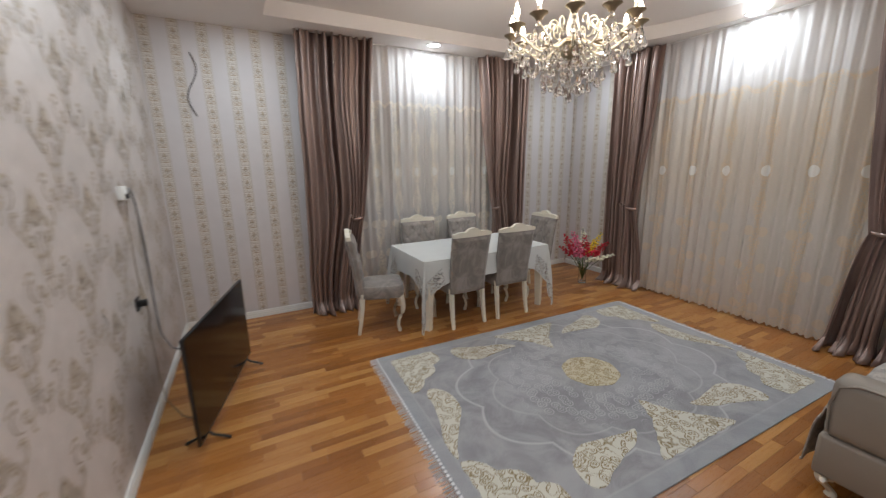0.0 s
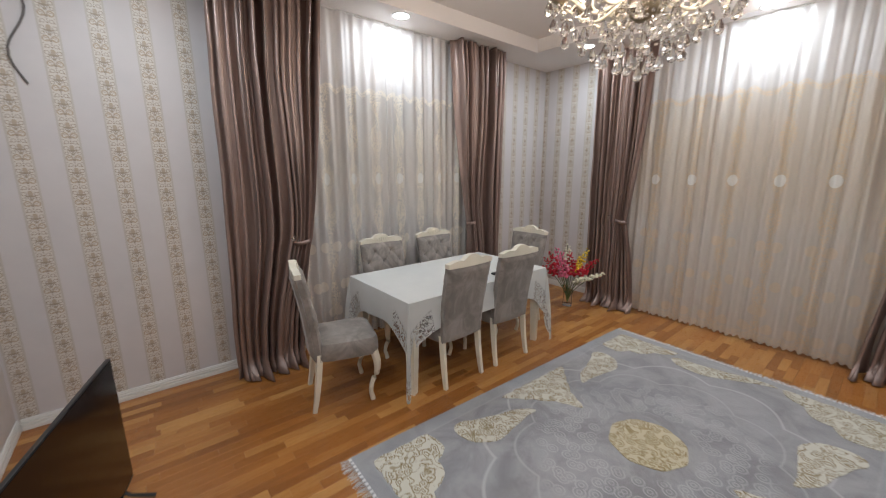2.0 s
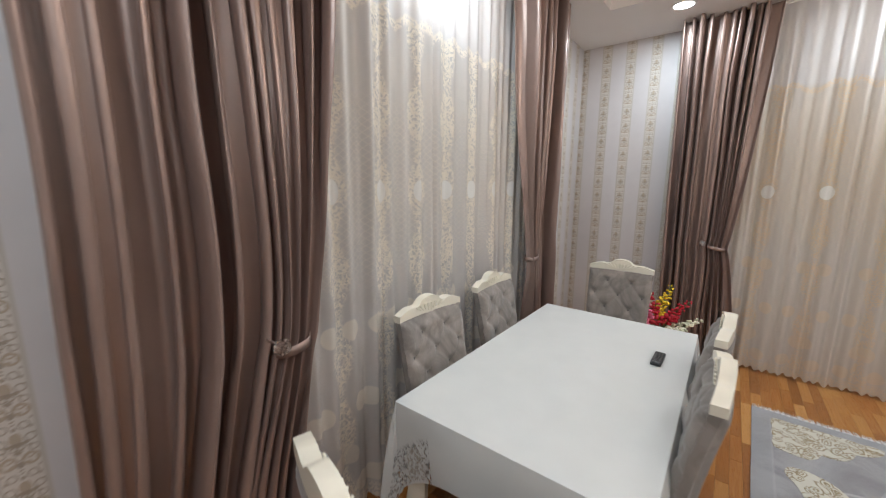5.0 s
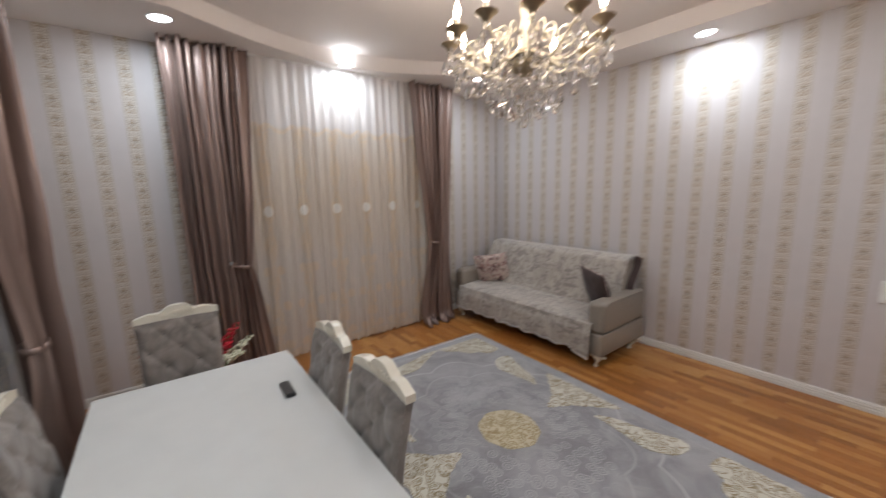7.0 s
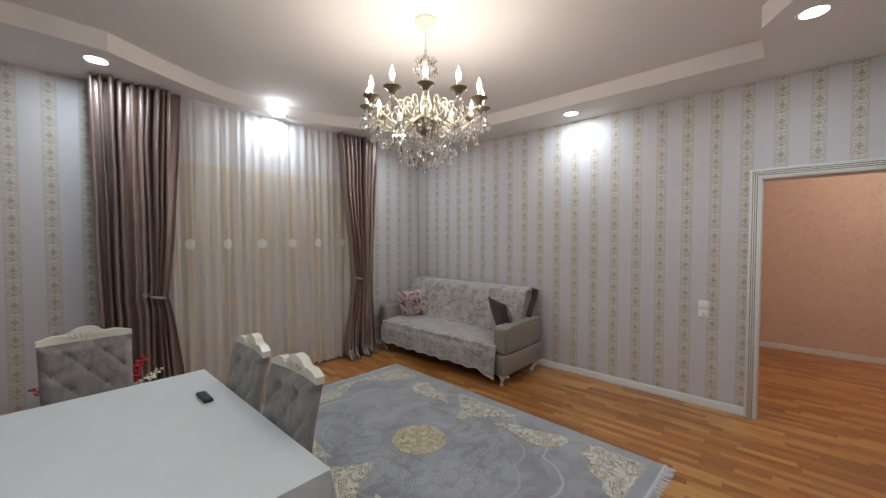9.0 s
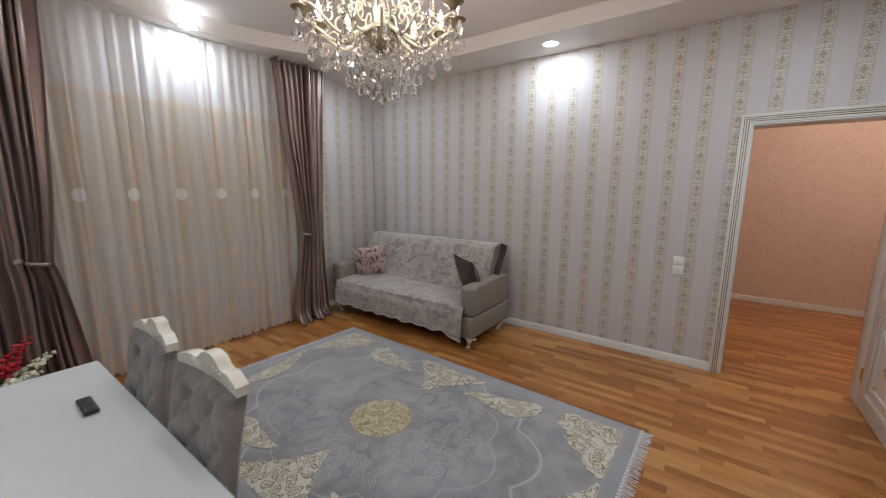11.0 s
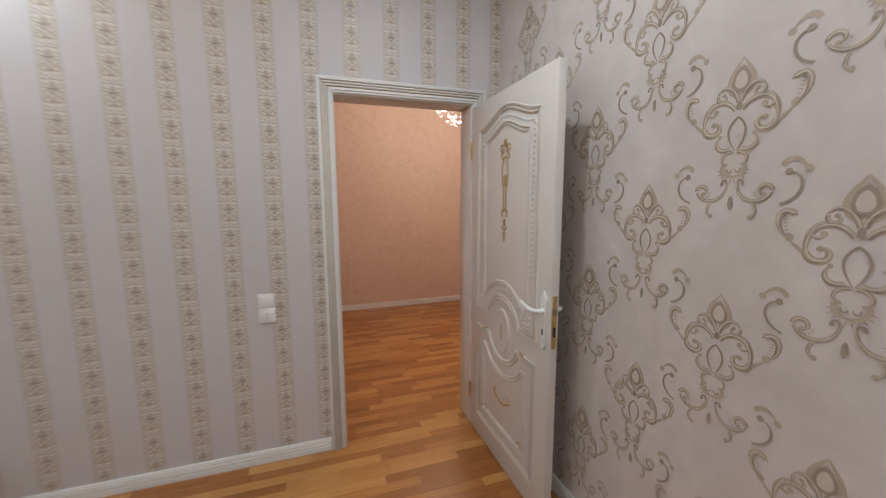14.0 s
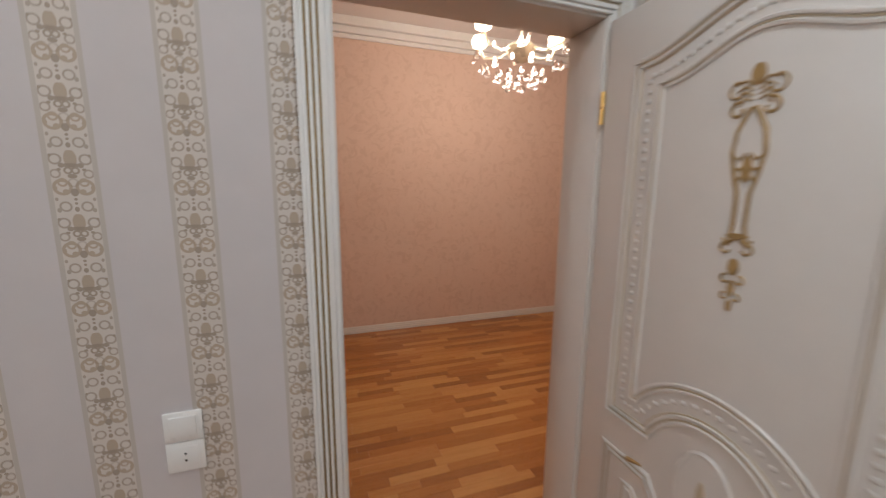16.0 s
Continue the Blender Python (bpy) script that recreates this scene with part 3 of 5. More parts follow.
def window(name, axis, at, hole):
    """White casement with two panes set in the wall's depth."""
    h0, h1, z0, z1 = hole
    top = tagged(new(name), label="white framed window behind voile, dusk outside", category="window", kind="structure")

    def blk(u0, u1, d0, d1, a, b_, bevel=0.004):
        return box(u0, u1, at + d0, at + d1, a, b_, bevel) if axis == 0 else box(at + d0, at + d1, u0, u1, a, b_, bevel)
    bm = blk(h0, h0 + 0.06, 0.07, 0.13, z0, z1)
    for more in ((h1 - 0.06, h1, z0, z1), (h0 + 0.06, h1 - 0.06, z1 - 0.06, z1), (h0 + 0.06, h1 - 0.06, z0, z0 + 0.06), ((h0 + h1) / 2 - 0.04, (h0 + h1) / 2 + 0.04, z0 + 0.06, z1 - 0.06)):
        extra = blk(more[0], more[1], 0.07, 0.13, more[2], more[3])
        tmp = bpy.data.meshes.new("tmp")
        extra.to_mesh(tmp)
        extra.free()
        bm.from_mesh(tmp)
        bpy.data.meshes.remove(tmp)
    part("window_frame", bm, "plastic", top)
    for a, b_ in ((h0 + 0.06, (h0 + h1) / 2 - 0.04), ((h0 + h1) / 2 + 0.04, h1 - 0.06)):
        p = part("pane", blk(a, b_, 0.095, 0.105, z0 + 0.06, z1 - 0.06, 0), "glass", top)
        p.visible_shadow = False
    part("window_sill", blk(h0 - 0.05, h1 + 0.05, -0.02, 0.07, z0 - 0.03, z0 - 0.002), "plastic", top)
    return top


window("window_1", 0, Y1, WN)
# added backdrop, no known wall: hides the sky's horizon behind the voile
structure("backdrop", box(-6.0, 11.0, Y1 + 4.0, Y1 + 4.2, -0.5, 6.5), "backdrop_tone", "plain blue-grey backdrop added outside the window", "backdrop")

# door frame with fluted casing
door_frame = tagged(new("door_frame_1"), label="cream door casing with three gold flutes", category="door frame", kind="structure")
for nm, (a0, a1) in (("jamb", (DX0 - 0.002, DX0 + 0.008)), ("jamb", (DX1 - 0.006, DX1 + 0.002))):
    part(nm, box(a0, a1, -T - 0.01, 0.008, 0, DTOP - 0.008, 0.003), "door", door_frame)
part("lintel", box(DX0, DX1, -T - 0.01, 0.008, DTOP - 0.008, DTOP + 0.002, 0.003), "door", door_frame)
CW = 0.084


def casing(kind, o0, o1, depth, mat, name):
    """One band of the casing, o0 to o1 metres out from the opening, on two sides and the top."""
    for side in (0, 1):
        xa, xb = (DX1 + o0, DX1 + o1) if side else (DX0 - o1, DX0 - o0)
        part(name, box(xa, xb, 0.001, depth, 0, DTOP + o0, 0.0025, 1), mat, door_frame)
    part(name, box(DX0 - o1, DX1 + o1, 0.001, depth, DTOP + o0, DTOP + o1, 0.0025, 1), mat, door_frame)


casing("band", 0.0, 0.012, 0.020, "trim", "casing")
casing("band", 0.012, 0.028, 0.025, "trim", "casing")
for k in range(3):
    o = 0.028 + k * 0.0148
    casing("band", o, o + 0.0058, 0.0225, "groove", "gold_flute")
    casing("band", o + 0.0058, o + 0.0148, 0.028, "trim", "casing")
casing("band", 0.0724, CW, 0.025, "trim", "casing")
bm = bmesh.new()
for xa, xb in ((DX0 - 0.09, DX0), (DX1, DX1 + 0.09)):
    box(xa, xb, -T - 0.02, -T - 0.001, 0, DTOP + 0.09, 0.004, bm=bm)
box(DX0, DX1, -T - 0.02, -T - 0.001, DTOP, DTOP + 0.09, 0.004, bm=bm)
part("far_casing", bm, "door", door_frame)


# embossed damask figures on the west wall, in half drop
LIFT = [0.0]


def ribbon(pts, w0, w1, bm, bulb=0.0):
    """A flat tapering stroke in the (across, up) plane, with a round end."""
    n = len(pts)
    LIFT[0] += 0.000008
    w0, w1 = w0 * 1.25, w1 * 1.25
    left, right = [], []
    for i, (a, b_) in enumerate(pts):
        p, q_ = pts[max(i - 1, 0)], pts[min(i + 1, n - 1)]
        dx, dy = q_[0] - p[0], q_[1] - p[1]
        ln = math.hypot(dx, dy) or 1.0
        s = i / (n - 1)
        w = (w0 + (w1 - w0) * s) * (0.35 + 0.65 * math.sin(math.pi * min(1.0, 0.15 + s * 0.9)) ** 0.6) / 2
        left.append(bm.verts.new((a - dy / ln * w, b_ + dx / ln * w, LIFT[0])))
        right.append(bm.verts.new((a + dy / ln * w, b_ - dx / ln * w, LIFT[0])))
    for i in range(n - 1):
        bm.faces.new((left[i], right[i], right[i + 1], left[i + 1]))
    if bulb:
        a, b_ = pts[-1]
        bm.faces.new([bm.verts.new((a + bulb * math.cos(k * 0.628), b_ + bulb * math.sin(k * 0.628), LIFT[0] + 0.000004)) for k in range(10)])


def curl(cx, cz, r, a0, turn, grow=0.6, n=20):
    return [(cx + r * (1 - grow * k / n) * math.cos(a0 + turn * k / n), cz + r * (1 - grow * k / n) * math.sin(a0 + turn * k / n)) for k in range(n + 1)]


def bend(*p, n=14):
    """Smooth curve through control points."""
    out = []
    for k in range(n + 1):
        q_ = [Vector(c) for c in p]
        while len(q_) > 1:
            q_ = [a.lerp(b_, k / n) for a, b_ in zip(q_, q_[1:])]
        out.append(tuple(q_[0]))
    return out


def blob(pts, bm):
    LIFT[0] += 0.000008
    bm.faces.new([bm.verts.new((a, b_, LIFT[0])) for a, b_ in pts])


def figure_meshes():
    """The tan scrolls, the darker cores and the pale veins of one damask figure with its garland."""
    tan, umber, sand = bmesh.new(), bmesh.new(), bmesh.new()
    for s in (-1, 1):
        def mir(pts):
            return [(s * a, b_) for a, b_ in pts]

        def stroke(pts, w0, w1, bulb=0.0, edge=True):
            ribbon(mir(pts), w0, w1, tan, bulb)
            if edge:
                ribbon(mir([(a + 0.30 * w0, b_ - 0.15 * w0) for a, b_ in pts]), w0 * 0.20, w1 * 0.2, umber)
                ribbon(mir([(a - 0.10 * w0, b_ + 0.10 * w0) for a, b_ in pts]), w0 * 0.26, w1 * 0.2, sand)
        # palmette
        stroke(bend((0.004, 0.060), (0.052, 0.078), (0.030, 0.125), (0.014, 0.138), (0.0, 0.163)), 0.015, 0.007, 0.0, False)
        ribbon(mir(bend((0.003, 0.068), (0.036, 0.082), (0.020, 0.120), (0.0, 0.145))), 0.004, 0.003, umber)
        # volutes under the palmette
        stroke(bend((0.004, 0.046), (0.016, 0.090), (0.046, 0.100), (0.062, 0.076)), 0.013, 0.009)
        stroke(curl(0.046, 0.066, 0.017, 0.4, -4.8, 0.7), 0.010, 0.005, 0.006)
        # shoulder scrolls
        stroke(bend((0.010, 0.022), (0.030, 0.062), (0.092, 0.064), (0.100, 0.018), (0.096, -0.018)), 0.012, 0.018)
        stroke(curl(0.070, 0.028, 0.024, 1.7, -4.7, 0.75), 0.009, 0.006, 0.008)
        stroke(curl(0.066, -0.016, 0.030, -0.1, -4.9, 0.75), 0.019, 0.006, 0.008)
        stroke(bend((0.092, -0.026), (0.112, -0.014), (0.122, 0.000), (0.130, 0.004)), 0.010, 0.004, 0.0, False)
        # lyre round the centre
        ribbon(mir(bend((0.0, 0.004), (0.034, -0.024), (0.026, -0.052), (0.002, -0.088))), 0.0055, 0.005, umber)
        stroke(bend((0.014, -0.084), (0.046, -0.098), (0.066, -0.070), (0.046, -0.046)), 0.014, 0.007, 0.006)
        stroke(bend((0.004, -0.092), (0.036, -0.092), (0.042, -0.120), (0.022, -0.128)), 0.010, 0.006, 0.005)
        # bell with a beaded fringe
        stroke(bend((0.030, -0.128), (0.034, -0.152), (0.014, -0.162), (0.0, -0.162)), 0.012, 0.010, 0.0, False)
        ribbon(mir(curl(0.010, -0.142, 0.009, 0.5, -4.2, 0.5)), 0.004, 0.003, umber)
        for k in range(5):
            a = -0.15 - 0.32 * k
            ribbon(mir([(0.036 * math.cos(a), -0.138 + 0.032 * math.sin(a)), (0.045 * math.cos(a), -0.138 + 0.042 * math.sin(a))]), 0.003, 0.003, umber)
        # garland below
        stroke(bend((0.012, -0.178), (0.018, -0.228), (0.052, -0.246), (0.092, -0.232), (0.102, -0.206)), 0.007, 0.014)
        stroke(curl(0.084, -0.204, 0.021, 0.2, 4.4, 0.65), 0.013, 0.006, 0.007)
        ribbon(mir(curl(0.024, -0.180, 0.010, 3.3, -3.6, 0.5)), 0.006, 0.004, umber, 0.005)
        stroke(bend((0.060, -0.240), (0.072, -0.256), (0.066, -0.276), (0.054, -0.276)), 0.008, 0.006, 0.007)
        for k in range(6):
            a = 3.2 + 0.42 * k
            ribbon(mir([(0.078 + 0.014 * math.cos(a), -0.206 + 0.014 * math.sin(a)), (0.078 + 0.021 * math.cos(a), -0.206 + 0.020 * math.sin(a))]), 0.0025, 0.0025, umber)
        # upright scroll between two figures
        ribbon(mir(bend((0.122, -0.238), (0.178, -0.224), (0.178, -0.160), (0.136, -0.156))), 0.006, 0.006, umber, 0.009)
        stroke(bend((0.120, -0.140), (0.136, -0.112), (0.162, -0.124), (0.176, -0.150)), 0.013, 0.005, 0.009, False)
        stroke(bend((0.160, -0.262), (0.128, -0.238), (0.108, -0.280), (0.132, -0.318), (0.152, -0.322)), 0.018, 0.006, 0.010)
        for k in range(6):
            b_ = -0.268 - 0.009 * k
            ribbon(mir([(0.134 + 0.002 * k, b_), (0.143 + 0.002 * k, b_ + 0.002)]), 0.0025, 0.0025, umber)
    blob([(0.024 * math.sin(2 * math.pi * k / 18) * (1 - 0.25 * math.cos(2 * math.pi * k / 18)), 0.106 + 0.034 * math.cos(2 * math.pi * k / 18)) for k in range(18)], umber)
    blob([(0.016 * math.sin(2 * math.pi * k / 18) * (1 - 0.25 * math.cos(2 * math.pi * k / 18)), 0.104 + 0.024 * math.cos(2 * math.pi * k / 18)) for k in range(18)], sand)
    blob([(0.007 * math.cos(2 * math.pi * k / 12), -0.236 + 0.020 * math.sin(2 * math.pi * k / 12)) for k in range(12)], umber)
    blob([(0.008 * math.cos(2 * math.pi * k / 12), 0.034 + 0.012 * math.sin(2 * math.pi * k / 12)) for k in range(12)], umber)
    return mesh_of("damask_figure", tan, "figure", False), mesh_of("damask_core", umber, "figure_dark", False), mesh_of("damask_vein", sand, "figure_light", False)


TANF, UMBF, SANF = figure_meshes()
WEST = bpy.data.objects["wall_west"]
for col in range(-3, 15):
    y = 0.908 + 0.2835 * col
    if not 0.19 < y < Y1 - 0.19:
        continue
    for row in range(-2, 4):
        z = 1.087 + 0.67 * row + (0.335 if col % 2 else 0.0)
        if not 0.40 < z < SOFFIT - 0.17:
            continue
        stand = Matrix.Translation((0.0006, y, z)) @ Matrix(((0, 0, 1, 0), (1, 0, 0, 0), (0, 1, 0, 0), (0, 0, 0, 1)))
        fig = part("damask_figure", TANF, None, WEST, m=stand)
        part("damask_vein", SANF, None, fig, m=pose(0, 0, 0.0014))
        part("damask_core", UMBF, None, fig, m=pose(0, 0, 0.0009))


# ---- downlights ----
for k, (sx, sy) in enumerate(SPOTS):
    dl = thing("downlight", "round recessed white LED downlight, lit", "downlight", pose(sx, sy, SOFFIT), "downlights in the lowered ceiling")
    part("bezel", lathe([(0.068, 0.0), (0.068, -0.004), (0.078, -0.006), (0.086, -0.003), (0.087, 0.0)], 28), "plastic", dl)
    part("lens", lathe([(0.0, -0.003), (0.04, -0.003), (0.0675, -0.002)], 28), "led", dl, "glowing cool white lens")


# ---- dining chairs ----
def chair_back_pt(u, v, front):
    """Point of the back panel: u across, v up."""
    w = 0.203 + 0.014 * v
    x = (2 * u - 1) * w
    z = 0.37 + 0.595 * v
    y = -0.205 - 0.030 * v - 0.055 * v * v + 0.018 * (1 - (2 * u - 1) ** 2) * -1
    edge = min(u, 1 - u, v * 1.2, (1 - v) * 1.2) * 12
    puff = 0.030 * min(1.0, edge) ** 0.6
    if front:
        tuft = 0.0
        for bx, bz in TUFTS:
            d = math.hypot(x - bx, z - bz)
            tuft += 0.016 * math.exp(-(d / 0.026) ** 2)
        if z > 0.56:
            p, q = x / 0.082, (z - 0.785) / 0.098
            s1, s2 = (p + q) / 2, (p - q) / 2
            c1, c2 = abs(s1 - round(s1)), abs(s2 - round(s2))
            tuft += 0.007 * math.exp(-(c1 / 0.06) ** 2) + 0.007 * math.exp(-(c2 / 0.06) ** 2)
        y += 0.035 + puff - tuft
    else:
        y -= 0.022 * min(1.0, edge)
    return (x, y, z)


TUFTS = [(-0.082, 0.883), (0.082, 0.883), (-0.164, 0.785), (0, 0.785), (0.164, 0.785), (-0.082, 0.687), (0.082, 0.687), (0.0, 0.589)]


def crest_outline(n=40):
    top = []
    for k in range(n + 1):
        u = k / n
        s = abs(2 * u - 1)
        h = 0.022 + 0.030 * (1 - smooth_step((s - 0.55) / 0.45)) + 0.022 * (1 - smooth_step((s - 0.20) / 0.22)) + 0.008 * math.cos(s * 7)
        top.append(((2 * u - 1) * 0.219, h))
    return top


def cabriole(x, y):
    pts, tap = [], []
    for k in range(13):
        t_ = k / 12
        out = 0.026 * math.sin(math.pi * min(1, t_ * 1.5)) - 0.030 * smooth_step((t_ - 0.45) / 0.4) + 0.016 * smooth_step((t_ - 0.80) / 0.20)
        pts.append((x + math.copysign(out * 0.7, x), y + out, 0.40 * (1 - t_)))
        tap.append(1.15 - 0.55 * smooth_step(t_ / 0.8) + 0.12 * smooth_step((t_ - 0.85) / 0.15))
    return tube(pts, 0.027, 8, taper=tap)


def dining_chair(m):
    ch = thing("dining_chair", "grey suede dining chair with buttoned back and cream crest", "chair", m, "chairs round the dining table")

    def seat_pt(u, v):
        a = 2 * math.pi * u
        sx, sy = math.copysign(abs(math.cos(a)) ** 0.35, math.cos(a)), math.copysign(abs(math.sin(a)) ** 0.35, math.sin(a))
        prof = [(0.0, 0.365), (0.97, 0.365), (1.0, 0.385), (1.0, 0.43), (0.985, 0.462), (0.93, 0.485), (0.7, 0.497), (0.35, 0.502), (0.0, 0.503)]
        r, z = prof[round(v * 8)]
        wide = 0.225 + 0.012 * sy
        return (r * sx * wide, 0.012 + r * sy * 0.225, z)
    bm = grid(seat_pt, 48, 8, True)
    bmesh.ops.remove_doubles(bm, verts=bm.verts, dist=1e-4)
    part("seat", bm, "suede", ch, "grey suede cushion with piped edge")
    bm = grid(lambda u, v: chair_back_pt(u, v, True), 44, 54)
    grid(lambda u, v: chair_back_pt(u, v, False), 44, 54, bm=bm)
    bmesh.ops.remove_doubles(bm, verts=bm.verts, dist=2e-3)
    bmesh.ops.holes_fill(bm, edges=[e for e in bm.edges if e.is_boundary], sides=0)
    back = part("backrest", bm, "suede", ch, "padded grey suede back, diamond tufted in front")
    bm = bmesh.new()
    for u in (0.0, 1.0):
        grid(lambda a, b_: Vector(chair_back_pt(u, a, True)).lerp(Vector(chair_back_pt(u, a, False)), b_), 20, 1, bm=bm)
    grid(lambda a, b_: Vector(chair_back_pt(a, 0, True)).lerp(Vector(chair_back_pt(a, 0, False)), b_), 20, 1, bm=bm)
    part("side_panel", bm, "suede", ch)
    for bx, bz in TUFTS:
        v = (bz - 0.37) / 0.595
        u = (bx / (0.203 + 0.014 * v) + 1) / 2
        px, py, pz = chair_back_pt(u, v, True)
        part("button", lathe([(0.0, 0.007), (0.007, 0.006), (0.011, 0.002), (0.011, -0.002), (0, -0.003)], 10), "suede_dark", back, m=pose(px, py + 0.001, pz, -90))
    top = crest_outline()
    bm = bmesh.new()
    rows = []
    for dy in (-0.020, 0.024):
        rows.append([[bm.verts.new((x, -0.290 - 0.018 * (1 - (x / 0.22) ** 2) + dy + 0.012, 0.965 + zz)) for zz in (-0.004, h)] for x, h in top])
    for i in range(len(top) - 1):
        f, g = rows[0], rows[1]
        bm.faces.new((f[i][0], f[i + 1][0], f[i + 1][1], f[i][1]))
        bm.faces.new((g[i][0], g[i][1], g[i + 1][1], g[i + 1][0]))
        bm.faces.new((f[i][1], f[i + 1][1], g[i + 1][1], g[i][1]))
        bm.faces.new((f[i][0], g[i][0], g[i + 1][0], f[i + 1][0]))
    for i in (0, len(top) - 1):
        f, g = rows[0], rows[1]
        bm.faces.new((f[i][0], f[i][1], g[i][1], g[i][0]))
    bmesh.ops.bevel(bm, geom=[e for e in bm.edges if len(e.link_faces) == 2 and e.calc_face_angle(0) > 1.0], offset=0.004, segments=2, affect="EDGES")
    crest = part("crest_rail", bm, "cream", ch, "cream carved crest with scalloped top")
    bm = bmesh.new()
    for k in range(-4, 5):
        tube([(k * 0.018, -0.257 - 0.018 + 0.012, 0.975 + 0.004 * abs(k)), (k * 0.026, -0.258 - 0.016 + 0.012, 1.005 + 0.012 * math.cos(k * 0.35))], 0.004, 6, bm=bm)
    tagged(part("shell_carving", bm, "cream", crest), kind="stuff")
    for sx in (-1, 1):
        part("leg", cabriole(sx * 0.185, 0.185), "cream", ch, "curved cream front leg")
        bm = bmesh.new()
        pts = [(sx * 0.185, -0.19 + 0.01, 0.42), (sx * 0.187, -0.195, 0.25), (sx * 0.190, -0.215, 0.10), (sx * 0.193, -0.235, 0.0)]
        tube(pts, 0.026, 4, bm=bm, taper=[1.1, 1.0, 0.85, 0.75])
        part("leg", bm, "cream", ch, "square cream back leg")
    return ch


chair = dining_chair(pose(1.818, 3.965, 0, 0, 0, -105))
tagged(chair, label="grey suede dining chair with cream crest, pulled out")
tagged(copy_thing(chair, pose(2.605, 3.715, 0, 0, 0, 1)), label="grey suede dining chair, back turned, at the table")
copy_thing(chair, pose(3.175, 3.71, 0, 0, 0, -2))
copy_thing(chair, pose(2.535, 4.35, 0, 0, 0, 176))
copy_thing(chair, pose(3.195, 4.35, 0, 0, 0, 181))
copy_thing(chair, pose(3.855, 4.06, 0, 0, 0, 92))
for ob in [o for o in bpy.data.objects if o.name.startswith("dining_chair.")]:
    tagged(ob, label="grey suede dining chair with cream crest, standing at the clothed table")

# ---- dining table and cloth ----
TX0, TX1, TY0, TY1, TZ = 2.14, 3.70, 3.545, 4.45, 0.735
table = thing("dining_table", "cream wooden dining table under a white cloth", "table", pose((TX0 + TX1) / 2, (TY0 + TY1) / 2, 0))
hx, hy = (TX1 - TX0) / 2, (TY1 - TY0) / 2
part("tabletop", box(-hx + 0.008, hx - 0.008, -hy + 0.008, hy - 0.008, 0.70, TZ - 0.006, 0.006), "cream", table)
part("apron", box(-hx + 0.07, hx - 0.07, -hy + 0.07, hy - 0.07, 0.61, 0.70), "cream", table)
for sx in (-1, 1):
    for sy in (-1, 1):
        bm = tube([(sx * (hx - 0.06), sy * (hy - 0.06), 0.70), (sx * (hx - 0.06), sy * (hy - 0.06), 0.5), (sx * (hx - 0.055), sy * (hy - 0.055), 0.0)], 0.055, 4, taper=[1, 1, 0.72])
        part("leg", bm, "cream", table, m=None)


def cloth_mesh():
    """Tablecloth: flat top, short drop at the sides, long folded points at the corners."""
    per = []
    n_side, n_cor = 26, 22
    for (cx, cy, a0), length in zip(((hx, -hy, -90), (hx, hy, 0), (-hx, hy, 90), (-hx, -hy, 180)), (2 * hy, 2 * hx, 2 * hy, 2 * hx)):
        for k in range(n_cor):
            per.append((cx, cy, a0 + 90 * k / (n_cor - 1), 1 - abs(2 * k / (n_cor - 1) - 1)))
        a = radians(a0 + 90)
        tx, ty = -math.sin(a), math.cos(a)
        for k in range(1, n_side):
            per.append((cx + tx * length * k / n_side, cy + ty * length * k / n_side, a0 + 90, 0.0))
    bm = bmesh.new()
    uvl = bm.loops.layers.uv.new("UVMap")
    rows, steps, run = [], 14, 0.0
    info = {}
    for i, (x, y, adeg, cor) in enumerate(per):
        a = radians(adeg)
        dx, dy = math.cos(a), math.sin(a)
        s = i * 0.035
        near = 0.0
        for qx in (-hx, hx):
            for qy in (-hy, hy):
                near = max(near, 1 - math.hypot(x - qx, y - qy) / 0.30)
        drop = 0.225 + 0.20 * max(0, near) ** 1.6 + 0.31 * smooth_step(cor) + 0.008 * math.sin(s * 9)
        row = []
        for j in range(steps + 1):
            v = (j / steps) ** 1.6
            fold = (0.014 * math.sin(s * 5.3) + 0.008 * math.sin(s * 11.7 + 1)) * v + 0.040 * cor * v * math.sin(cor * 9 + 1)
            out = 0.006 + 0.030 * (1 - math.exp(-v * 3)) + fold + 0.075 * cor * v * (1 - 0.45 * v) - 0.045 * smooth_step(near) * v * (1 - cor)
            vert = bm.verts.new((x + dx * out, y + dy * out, TZ + 0.002 - drop * v))
            info[vert] = (s, drop * (1 - v), smooth_step(near + cor))
            row.append(vert)
        rows.append(row)
    for i in range(len(rows)):
        f, g = rows[i], rows[(i + 1) % len(rows)]
        for j in range(steps):
            bm.faces.new((f[j], f[j + 1], g[j + 1], g[j]))
    ex, ey = hx + 0.0065, hy + 0.0065
    bm.faces.new([bm.verts.new((kx * ex, ky * ey, TZ + 0.0025)) for kx, ky in ((-1, -1), (1, -1), (1, 1), (-1, 1))])
    info_c = (0.0, 0.5, 0.0)
    for f in bm.faces:
        for lp in f.loops:
            s, h, zone = info.get(lp.vert, info_c)
            lp[uvl].uv = (s, h if zone > 0.30 else h + 0.3)
    return bm


cloth = thing("tablecloth", "white damask tablecloth with lace corner points, laid over the table", "tablecloth", pose((TX0 + TX1) / 2, (TY0 + TY1) / 2, 0), bm=cloth_mesh(), mat="cloth")

